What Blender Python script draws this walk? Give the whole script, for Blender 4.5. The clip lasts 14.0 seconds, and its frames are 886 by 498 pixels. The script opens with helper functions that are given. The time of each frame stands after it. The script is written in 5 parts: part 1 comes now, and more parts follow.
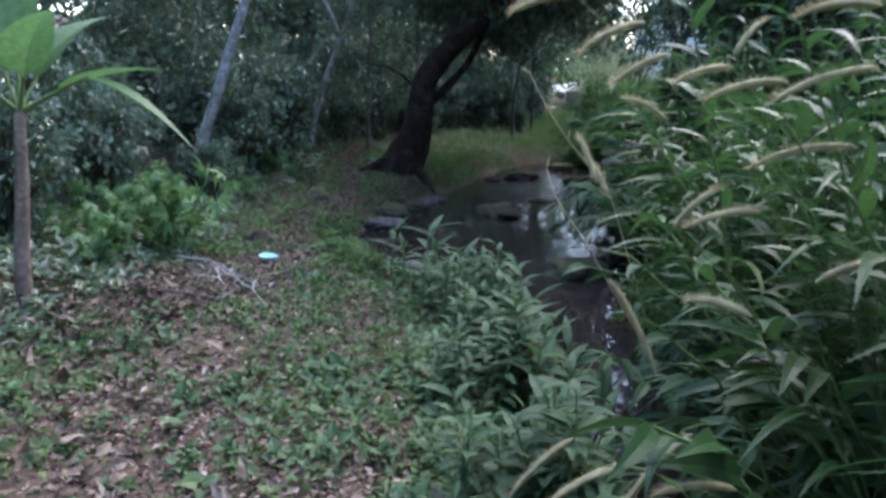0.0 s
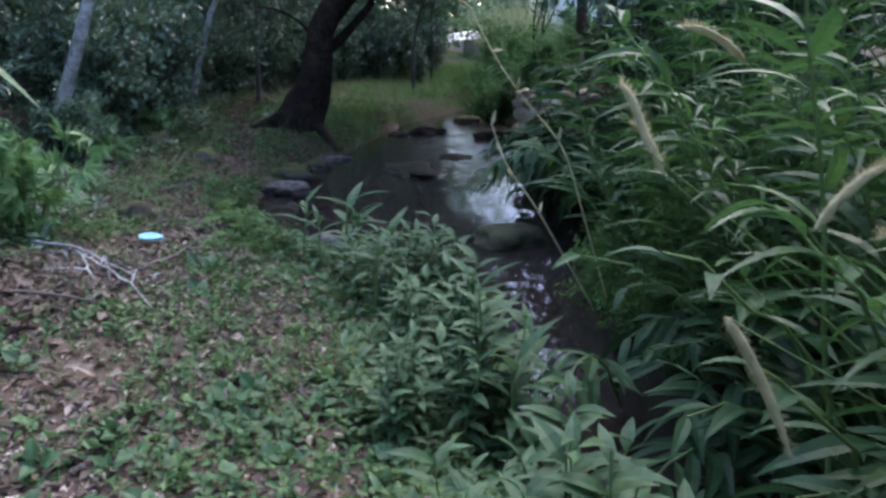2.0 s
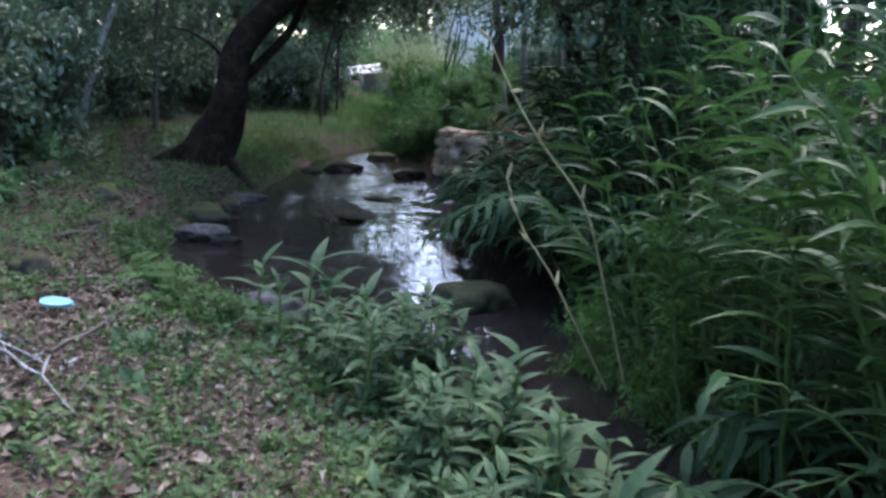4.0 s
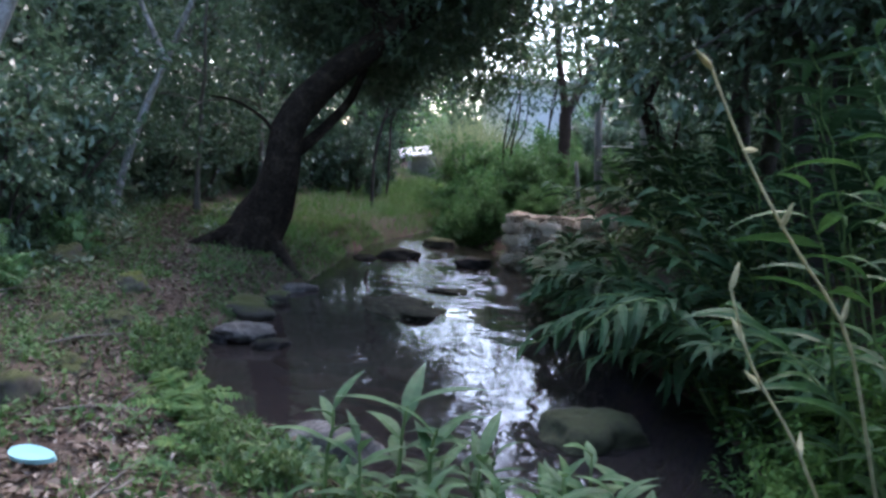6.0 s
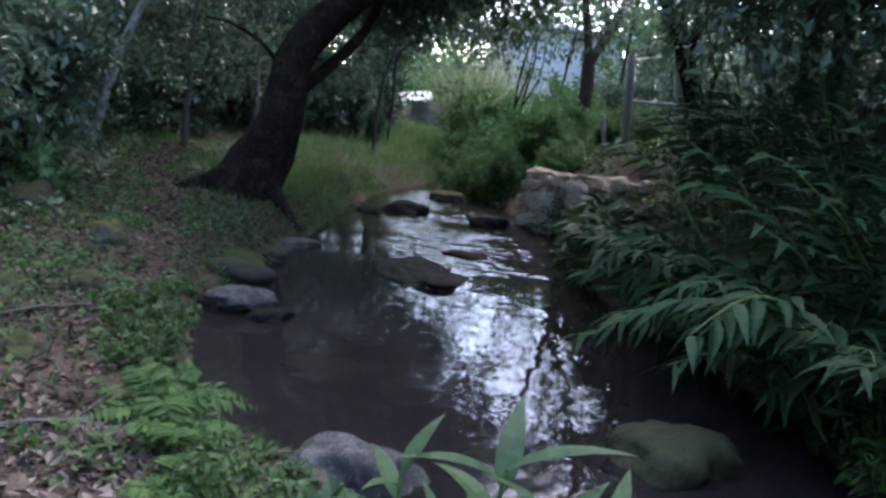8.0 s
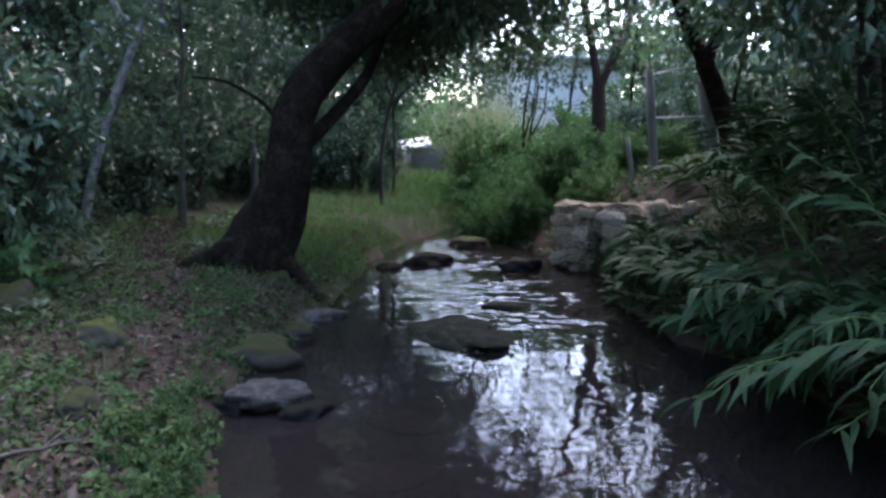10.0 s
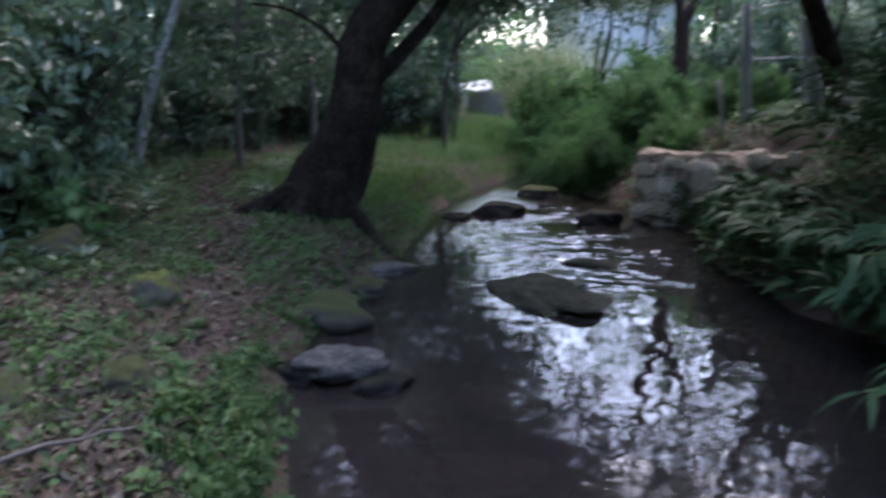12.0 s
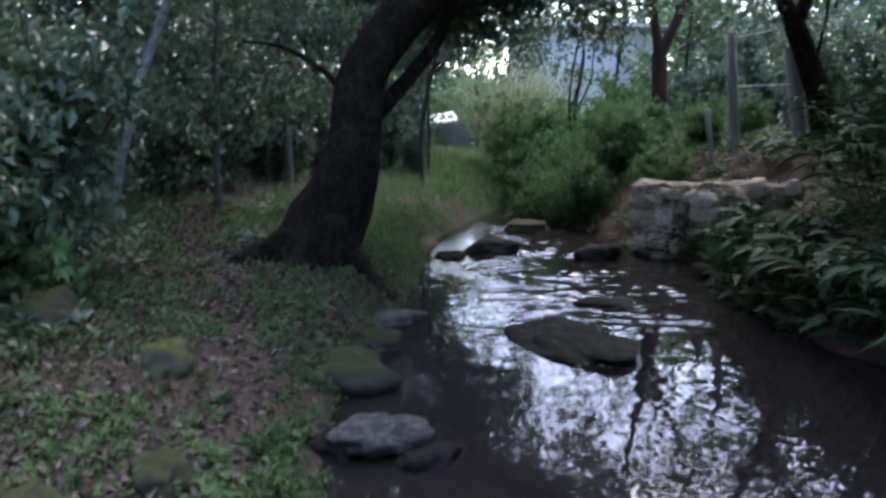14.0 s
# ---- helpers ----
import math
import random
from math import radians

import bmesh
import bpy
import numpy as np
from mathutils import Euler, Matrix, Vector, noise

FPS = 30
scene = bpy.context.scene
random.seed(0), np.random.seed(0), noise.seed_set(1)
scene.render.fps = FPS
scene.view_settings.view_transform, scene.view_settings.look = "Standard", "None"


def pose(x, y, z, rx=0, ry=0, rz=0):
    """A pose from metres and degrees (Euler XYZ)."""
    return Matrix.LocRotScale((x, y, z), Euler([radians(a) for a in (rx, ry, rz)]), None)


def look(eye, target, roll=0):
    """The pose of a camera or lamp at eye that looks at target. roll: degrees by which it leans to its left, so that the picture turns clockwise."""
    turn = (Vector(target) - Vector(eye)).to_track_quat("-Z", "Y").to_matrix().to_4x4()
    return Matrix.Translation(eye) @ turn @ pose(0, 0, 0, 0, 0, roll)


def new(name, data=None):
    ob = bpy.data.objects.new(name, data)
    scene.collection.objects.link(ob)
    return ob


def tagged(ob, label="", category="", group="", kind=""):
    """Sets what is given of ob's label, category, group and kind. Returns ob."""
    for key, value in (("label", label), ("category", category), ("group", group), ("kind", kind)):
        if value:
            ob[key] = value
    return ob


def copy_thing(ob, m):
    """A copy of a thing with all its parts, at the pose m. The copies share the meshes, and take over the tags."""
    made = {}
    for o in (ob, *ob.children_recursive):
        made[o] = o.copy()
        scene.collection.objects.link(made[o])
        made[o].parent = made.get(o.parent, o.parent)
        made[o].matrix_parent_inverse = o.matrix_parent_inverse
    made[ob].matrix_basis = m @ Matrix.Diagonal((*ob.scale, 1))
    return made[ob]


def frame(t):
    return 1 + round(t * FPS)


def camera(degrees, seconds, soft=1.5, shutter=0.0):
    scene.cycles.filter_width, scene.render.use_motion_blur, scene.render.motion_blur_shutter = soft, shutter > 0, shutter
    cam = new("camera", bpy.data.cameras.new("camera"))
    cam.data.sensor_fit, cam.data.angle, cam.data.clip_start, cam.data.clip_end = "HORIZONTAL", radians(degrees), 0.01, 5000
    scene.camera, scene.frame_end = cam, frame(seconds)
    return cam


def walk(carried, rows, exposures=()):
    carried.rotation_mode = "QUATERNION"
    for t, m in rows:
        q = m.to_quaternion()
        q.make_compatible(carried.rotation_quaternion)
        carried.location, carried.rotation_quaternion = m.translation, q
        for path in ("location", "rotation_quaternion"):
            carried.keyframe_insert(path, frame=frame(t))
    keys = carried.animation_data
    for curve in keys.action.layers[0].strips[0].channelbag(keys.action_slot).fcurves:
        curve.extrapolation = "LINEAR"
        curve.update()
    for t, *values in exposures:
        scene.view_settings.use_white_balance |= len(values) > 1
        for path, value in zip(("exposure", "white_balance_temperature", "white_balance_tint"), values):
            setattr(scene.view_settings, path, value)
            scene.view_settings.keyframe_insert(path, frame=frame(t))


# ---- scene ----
cam = camera(57.5, 14.0, 2.8, 0.35)
PATH = [
    (0, (0.501, 2.151, 1.676), (0.264, 4.09, 1.249), 0.7),
    (0.5, (0.383, 2.377, 1.618), (0.215, 4.297, 1.084), 2.0),
    (1, (0.243, 2.62, 1.615), (0.328, 4.564, 1.154), 3.9),
    (1.5, (0.2, 2.967, 1.591), (0.283, 4.91, 1.125), -1.5),
    (2, (0.155, 3.198, 1.585), (0.184, 5.124, 1.048), 0.7),
    (2.5, (-0.016, 3.469, 1.572), (0.142, 5.405, 1.095), 4.7),
    (2.7, (-0.124, 3.48, 1.614), (0.147, 5.406, 1.148), 3.7),
    (4.8, (-0.5, 4.946, 1.461), (-0.171, 6.876, 1.052), 3.5),
    (5, (-0.505, 5.116, 1.438), (-0.215, 7.057, 1.052), 2.2),
    (5.5, (-0.568, 5.479, 1.376), (-0.338, 7.437, 1.042), 5.4),
    (6, (-0.718, 5.798, 1.37), (-0.491, 7.77, 1.121), 4.1),
    (6.5, (-0.739, 6.127, 1.313), (-0.557, 8.094, 1.001), 2.7),
    (7, (-0.745, 6.475, 1.361), (-0.526, 8.432, 1.01), 0.4),
    (7.5, (-0.919, 6.708, 1.332), (-0.579, 8.649, 0.987), 4.9),
    (8, (-0.983, 6.975, 1.286), (-0.708, 8.921, 0.916), 7.2),
    (8.5, (-0.969, 7.305, 1.232), (-0.732, 9.262, 0.896), 0.9),
    (8.7, (-0.998, 7.423, 1.239), (-0.749, 9.396, 1.03), 0.6),
    (10.8, (-1.227, 8.256, 1.177), (-0.964, 10.216, 0.881), 0.6),
    (11, (-1.258, 8.315, 1.177), (-0.924, 10.265, 0.884), 3.3),
    (11.5, (-1.401, 8.334, 1.252), (-0.905, 10.242, 0.919), 5.9),
    (12, (-1.351, 8.716, 1.117), (-1.212, 10.672, 0.724), 1.3),
    (12.5, (-1.48, 8.865, 1.044), (-1.639, 10.793, 0.534), 2.1),
    (13, (-1.706, 8.929, 1.107), (-1.596, 10.865, 0.617), 6.8),
    (13.5, (-1.759, 9.023, 1.124), (-1.6, 10.966, 0.677), 4.3),
    (14, (-1.757, 9.137, 1.169), (-1.511, 11.096, 0.849), 0.0),
]
EXPOSURES = [(0.0, 3.08, 6120, 20), (2.5, 3.02, 6140, 20), (5.0, 3.28, 6400, 18), (6.5, 3.25, 6400, 19), (8.5, 3.04, 6350, 20), (11.0, 3.16, 6400, 20), (14.0, 3.06, 6380, 20)]
walk(cam, [(t, look(eye, target, roll)) for t, eye, target, roll in PATH], EXPOSURES)

# ---- world, sun, exposure ----
world = bpy.data.worlds.new("world")
scene.world = world
world.use_nodes = True
wn = world.node_tree.nodes
sky = wn.new("ShaderNodeTexSky")
sky.sky_type = "NISHITA"
sky.sun_disc = False
sky.sun_elevation = radians(55)
sky.sun_rotation = radians(25)
sky.air_density, sky.dust_density, sky.ozone_density = 1.0, 1.4, 1.0
wn["Background"].inputs["Strength"].default_value = 0.15
world.node_tree.links.new(sky.outputs[0], wn["Background"].inputs[0])
sun_data = bpy.data.lights.new("sun", "SUN")
sun_data.energy, sun_data.angle, sun_data.color = 0.5, radians(60), (1.0, 0.96, 0.9)
sun = new("sun", sun_data)
AZ = radians(25)
sun.matrix_world = look((0, 0, 30), (-math.sin(AZ) * 20, -math.cos(AZ) * 20, 30 - 20 * math.tan(radians(55))))

rng = np.random.default_rng(7)


# ---- materials ----
def nodes_of(name):
    m = bpy.data.materials.new(name)
    m.use_nodes = True
    n, l = m.node_tree.nodes, m.node_tree.links
    return m, n, l, n["Principled BSDF"]


def ramp(n, stops):
    r = n.new("ShaderNodeValToRGB")
    e = r.color_ramp.elements
    e[0].position, e[0].color = stops[0][0], (*stops[0][1], 1)
    e[1].position, e[1].color = stops[-1][0], (*stops[-1][1], 1)
    for p, c in stops[1:-1]:
        x = e.new(p)
        x.color = (*c, 1)
    return r


def noise_tex(n, l, scale, detail=4.0, rough=0.55, coord="Object"):
    tc = n.new("ShaderNodeTexCoord")
    t = n.new("ShaderNodeTexNoise")
    t.inputs["Scale"].default_value, t.inputs["Detail"].default_value, t.inputs["Roughness"].default_value = scale, detail, rough
    l.new(tc.outputs[coord], t.inputs["Vector"])
    return t


def mat_surface(name, stops, scale=3.0, fine=40.0, rough=0.85, bump=0.4, dist=0.02, top=None, spec=0.3, coord="Object", vary=False):
    """Stone, bark or soil: colour by two noises, relief by a finer one; top: a colour that grows on upward faces (moss)."""
    m, n, l, b = nodes_of(name)
    a, f = noise_tex(n, l, scale, 6, 0.6, coord), noise_tex(n, l, fine, 5, 0.65, coord)
    mx = n.new("ShaderNodeMath")
    mx.operation = "MULTIPLY_ADD"
    l.new(f.outputs["Fac"], mx.inputs[0])
    mx.inputs[1].default_value = 0.5
    sb = n.new("ShaderNodeMath")
    sb.operation = "MULTIPLY"
    l.new(a.outputs["Fac"], sb.inputs[0])
    sb.inputs[1].default_value = 0.5
    l.new(sb.outputs[0], mx.inputs[2])
    r = ramp(n, stops)
    l.new(mx.outputs[0], r.inputs[0])
    col = r.outputs[0]
    if top:
        g = n.new("ShaderNodeNewGeometry")
        sp = n.new("ShaderNodeSeparateXYZ")
        l.new(g.outputs["Normal"], sp.inputs[0])
        ad = n.new("ShaderNodeMath")
        ad.operation = "ADD"
        l.new(sp.outputs["Z"], ad.inputs[0])
        l.new(a.outputs["Fac"], ad.inputs[1])
        mr = n.new("ShaderNodeMapRange")
        mr.inputs["From Min"].default_value, mr.inputs["From Max"].default_value = top[1], top[1] + 0.55
        l.new(ad.outputs[0], mr.inputs["Value"])
        mix = n.new("ShaderNodeMix")
        mix.data_type = "RGBA"
        l.new(mr.outputs[0], mix.inputs["Factor"])
        l.new(col, mix.inputs["A"])
        tr = ramp(n, [(0.3, tuple(0.5 * c for c in top[0])), (0.7, top[0])])
        l.new(f.outputs["Fac"], tr.inputs[0])
        l.new(tr.outputs[0], mix.inputs["B"])
        col = mix.outputs["Result"]
    if vary:
        oi = n.new("ShaderNodeObjectInfo")
        vr = ramp(n, [(0.0, (0.5, 0.48, 0.46)), (0.5, (0.95, 0.86, 0.72)), (1.0, (1.2, 1.15, 1.1))])
        l.new(oi.outputs["Random"], vr.inputs[0])
        vm = n.new("ShaderNodeMix")
        vm.data_type, vm.blend_type = "RGBA", "MULTIPLY"
        vm.inputs["Factor"].default_value = 1.0
        l.new(col, vm.inputs["A"])
        l.new(vr.outputs[0], vm.inputs["B"])
        col = vm.outputs["Result"]
    l.new(col, b.inputs["Base Color"])
    b.inputs["Roughness"].default_value = rough
    b.inputs["Specular IOR Level"].default_value = spec
    bp = n.new("ShaderNodeBump")
    bp.inputs["Strength"].default_value, bp.inputs["Distance"].default_value = bump, dist
    l.new(mx.outputs[0], bp.inputs["Height"])
    l.new(bp.outputs[0], b.inputs["Normal"])
    return m


def mat_leaf(name, stops, rough=0.45, clear=0.35, spec=0.5):
    """A leaf: its tint varies from leaf to leaf and from plant to plant, light shines through it."""
    m, n, l, b = nodes_of(name)
    g = n.new("ShaderNodeNewGeometry")
    oi = n.new("ShaderNodeObjectInfo")
    mn = n.new("ShaderNodeMath")
    mn.operation = "MULTIPLY_ADD"
    l.new(oi.outputs["Random"], mn.inputs[0])
    mn.inputs[1].default_value = 0.3
    mb = n.new("ShaderNodeMath")
    mb.operation = "MULTIPLY"
    l.new(g.outputs["Random Per Island"], mb.inputs[0])
    mb.inputs[1].default_value = 0.7
    l.new(mb.outputs[0], mn.inputs[2])
    r = ramp(n, stops)
    l.new(mn.outputs[0], r.inputs[0])
    t = noise_tex(n, l, 25.0, 3)
    mix = n.new("ShaderNodeMix")
    mix.data_type, mix.blend_type = "RGBA", "MULTIPLY"
    mix.inputs["Factor"].default_value = 0.6
    l.new(r.outputs[0], mix.inputs["A"])
    tr = ramp(n, [(0.3, (0.55, 0.55, 0.5)), (0.65, (1.15, 1.15, 1.1))])
    l.new(t.outputs["Fac"], tr.inputs[0])
    l.new(tr.outputs[0], mix.inputs["B"])
    l.new(mix.outputs["Result"], b.inputs["Base Color"])
    b.inputs["Roughness"].default_value, b.inputs["Specular IOR Level"].default_value = rough, spec
    tl = n.new("ShaderNodeBsdfTranslucent")
    l.new(mix.outputs["Result"], tl.inputs["Color"])
    ms = n.new("ShaderNodeMixShader")
    ms.inputs[0].default_value = clear
    l.new(b.outputs[0], ms.inputs[1])
    l.new(tl.outputs[0], ms.inputs[2])
    l.new(ms.outputs[0], n["Material Output"].inputs["Surface"])
    return m


SOIL = mat_surface("soil", [(0.3, (0.026, 0.016, 0.011)), (0.5, (0.074, 0.046, 0.033)), (0.7, (0.15, 0.1, 0.075))], 1.3, 30, 0.95, 0.8, 0.03, top=((0.045, 0.055, 0.02), 1.42))
BARK_DARK = mat_surface("bark_dark", [(0.33, (0.006, 0.005, 0.004)), (0.5, (0.02, 0.015, 0.011)), (0.68, (0.055, 0.042, 0.03))], 5, 22, 0.95, 1.0, 0.06, top=((0.035, 0.045, 0.018), 1.2), spec=0.1)
BARK_PALE = mat_surface("bark_pale", [(0.35, (0.08, 0.075, 0.062)), (0.5, (0.22, 0.21, 0.19)), (0.62, (0.42, 0.42, 0.4))], 4, 14, 0.85, 0.4, 0.01)
BARK_SLIM = mat_surface("bark_slim", [(0.3, (0.06, 0.055, 0.045)), (0.55, (0.12, 0.11, 0.095)), (0.75, (0.2, 0.19, 0.17))], 4, 24, 0.9, 0.6, 0.01)
DRYWOOD = mat_surface("dry_wood", [(0.3, (0.05, 0.04, 0.03)), (0.55, (0.13, 0.11, 0.09)), (0.75, (0.24, 0.21, 0.18))], 6, 30, 0.9, 0.5, 0.005)
BARK_RED = mat_surface("bark_red", [(0.3, (0.02, 0.013, 0.01)), (0.55, (0.06, 0.036, 0.028)), (0.75, (0.12, 0.08, 0.06))], 4, 30, 0.9, 0.6, 0.015)
BARK_MID = mat_surface("bark_mid", [(0.3, (0.025, 0.021, 0.017)), (0.55, (0.06, 0.052, 0.042)), (0.75, (0.12, 0.11, 0.09))], 4, 30, 0.9, 0.6, 0.015)
STONE_GREY = mat_surface("stone_grey", [(0.3, (0.03, 0.027, 0.024)), (0.5, (0.09, 0.082, 0.073)), (0.66, (0.28, 0.262, 0.235))], 4, 28, 0.85, 0.9, 0.03, spec=0.15)
STONE_WET = mat_surface("stone_wet", [(0.3, (0.009, 0.009, 0.008)), (0.55, (0.026, 0.023, 0.021)), (0.75, (0.06, 0.055, 0.05))], 3, 30, 0.85, 0.7, 0.02, top=((0.03, 0.034, 0.014), 1.2), spec=0.08)
STONE_MOSS = mat_surface("stone_moss", [(0.3, (0.05, 0.045, 0.035)), (0.55, (0.12, 0.105, 0.08)), (0.75, (0.2, 0.18, 0.14))], 3, 30, 0.9, 0.7, 0.015, top=((0.1, 0.11, 0.018), 0.75))
STONE_OLIVE = mat_surface("stone_olive", [(0.3, (0.03, 0.026, 0.02)), (0.55, (0.075, 0.065, 0.05)), (0.75, (0.13, 0.115, 0.09))], 3, 30, 0.9, 0.8, 0.02, top=((0.06, 0.068, 0.018), 0.8))
STONE_ALGAE = mat_surface("stone_algae", [(0.33, (0.012, 0.013, 0.006)), (0.5, (0.04, 0.042, 0.018)), (0.68, (0.085, 0.085, 0.042))], 5, 24, 0.8, 0.9, 0.025, top=((0.062, 0.07, 0.024), 1.15))
LEAF_FOREST = mat_leaf("leaf_forest", [(0.0, (0.042, 0.078, 0.046)), (0.5, (0.07, 0.125, 0.07)), (0.85, (0.11, 0.17, 0.09)), (1.0, (0.16, 0.2, 0.105))], 0.33, 0.38)
GRAVEL = mat_surface("wet_gravel", [(0.35, (0.01, 0.01, 0.007)), (0.5, (0.03, 0.03, 0.018)), (0.6, (0.065, 0.062, 0.04)), (0.7, (0.2, 0.19, 0.16))], 5, 45, 0.85, 1.0, 0.03, spec=0.15)
LEAF_GLOSSY = mat_leaf("leaf_glossy", [(0.0, (0.05, 0.095, 0.058)), (0.5, (0.09, 0.155, 0.092)), (0.85, (0.14, 0.21, 0.125)), (1.0, (0.19, 0.24, 0.15))], 0.26, 0.36, 0.6)
LEAF_DARK = mat_leaf("leaf_dark", [(0.0, (0.032, 0.062, 0.034)), (0.6, (0.055, 0.1, 0.053)), (1.0, (0.09, 0.14, 0.07))], 0.4, 0.36)
LEAF_BUSH = mat_leaf("leaf_bush", [(0.0, (0.045, 0.115, 0.04)), (0.5, (0.08, 0.185, 0.06)), (1.0, (0.145, 0.26, 0.09))], 0.5, 0.42, 0.3)
LEAF_PALM = mat_leaf("leaf_palm_grass", [(0.0, (0.017, 0.044, 0.015)), (0.5, (0.034, 0.085, 0.024)), (0.85, (0.066, 0.145, 0.036)), (1.0, (0.15, 0.22, 0.06))], 0.42, 0.4, 0.3)
LEAF_GINGER = mat_leaf("leaf_ginger", [(0.0, (0.019, 0.047, 0.02)), (0.5, (0.033, 0.078, 0.03)), (0.85, (0.052, 0.11, 0.038)), (1.0, (0.11, 0.16, 0.045))], 0.55, 0.28, 0.2)
LEAF_BLUE = mat_leaf("leaf_blue_green", [(0.0, (0.03, 0.068, 0.028)), (0.5, (0.052, 0.108, 0.045)), (0.9, (0.082, 0.152, 0.06)), (1.0, (0.14, 0.18, 0.06))], 0.55, 0.34, 0.25)
LEAF_HERB = mat_leaf("leaf_herb", [(0.0, (0.038, 0.072, 0.024)), (0.5, (0.068, 0.125, 0.042)), (0.9, (0.11, 0.18, 0.055)), (1.0, (0.19, 0.2, 0.065))], 0.55, 0.35, 0.25)
LEAF_SOFT = mat_leaf("leaf_soft", [(0.0, (0.06, 0.14, 0.035)), (0.5, (0.1, 0.21, 0.05)), (1.0, (0.17, 0.28, 0.075))], 0.6, 0.45, 0.25)
LEAF_BRIGHT = mat_leaf("leaf_bright", [(0.0, (0.06, 0.14, 0.045)), (0.6, (0.1, 0.22, 0.075)), (1.0, (0.17, 0.27, 0.095))], 0.5, 0.4)
LEAF_LOBED = mat_leaf("leaf_lobed", [(0.0, (0.065, 0.15, 0.05)), (0.6, (0.11, 0.23, 0.08)), (1.0, (0.17, 0.28, 0.1))], 0.5, 0.42, 0.4)
LEAF_FERN = mat_leaf("leaf_fern", [(0.0, (0.045, 0.105, 0.03)), (0.6, (0.075, 0.155, 0.045)), (1.0, (0.14, 0.21, 0.06))], 0.65, 0.45, 0.2)
LEAF_BANANA = mat_leaf("leaf_banana", [(0.0, (0.05, 0.12, 0.04)), (0.6, (0.075, 0.165, 0.055)), (1.0, (0.11, 0.19, 0.07))], 0.5, 0.45, 0.3)
LEAF_GRASS = mat_leaf("leaf_grass", [(0.0, (0.05, 0.135, 0.03)), (0.7, (0.088, 0.215, 0.043)), (1.0, (0.14, 0.22, 0.06))], 0.55, 0.4)
LEAF_LAWN = mat_leaf("leaf_lawn", [(0.0, (0.07, 0.13, 0.03)), (0.6, (0.105, 0.185, 0.042)), (1.0, (0.17, 0.22, 0.07))], 0.6, 0.4, 0.25)
LEAF_STRAW = mat_leaf("leaf_straw", [(0.0, (0.15, 0.21, 0.11)), (0.6, (0.26, 0.31, 0.18)), (1.0, (0.36, 0.37, 0.26))], 0.6, 0.4, 0.3)
LEAF_DRY = mat_leaf("leaf_dry", [(0.0, (0.035, 0.024, 0.017)), (0.5, (0.13, 0.092, 0.068)), (0.75, (0.27, 0.21, 0.165)), (0.95, (0.54, 0.48, 0.42))], 0.75, 0.1, 0.25)
SPIKE = mat_leaf("seed_spike", [(0.0, (0.34, 0.3, 0.16)), (0.7, (0.5, 0.45, 0.26)), (1.0, (0.5, 0.36, 0.22))], 0.8, 0.3, 0.2)
STEM = mat_surface("stem_green", [(0.3, (0.05, 0.1, 0.03)), (0.7, (0.14, 0.2, 0.06))], 6, 60, 0.6, 0.2, 0.003)


def mat_water():
    m, n, l, b = nodes_of("stream_water")
    b.inputs["Base Color"].default_value = (0.09, 0.075, 0.069, 1)
    b.inputs["Roughness"].default_value = 0.02
    b.inputs["IOR"].default_value = 1.33
    b.inputs["Transmission Weight"].default_value = 0.8
    tc = n.new("ShaderNodeTexCoord")
    mp = n.new("ShaderNodeMapping")
    mp.inputs["Scale"].default_value = (1.0, 0.6, 1.0)
    l.new(tc.outputs["Object"], mp.inputs["Vector"])
    t = n.new("ShaderNodeTexNoise")
    t.inputs["Scale"].default_value, t.inputs["Detail"].default_value = 8.0, 3.0
    l.new(mp.outputs[0], t.inputs["Vector"])
    bp = n.new("ShaderNodeBump")
    bp.inputs["Strength"].default_value, bp.inputs["Distance"].default_value = 0.05, 0.02
    l.new(t.outputs["Fac"], bp.inputs["Height"])
    l.new(bp.outputs[0], b.inputs["Normal"])
    return m


WATER = mat_water()


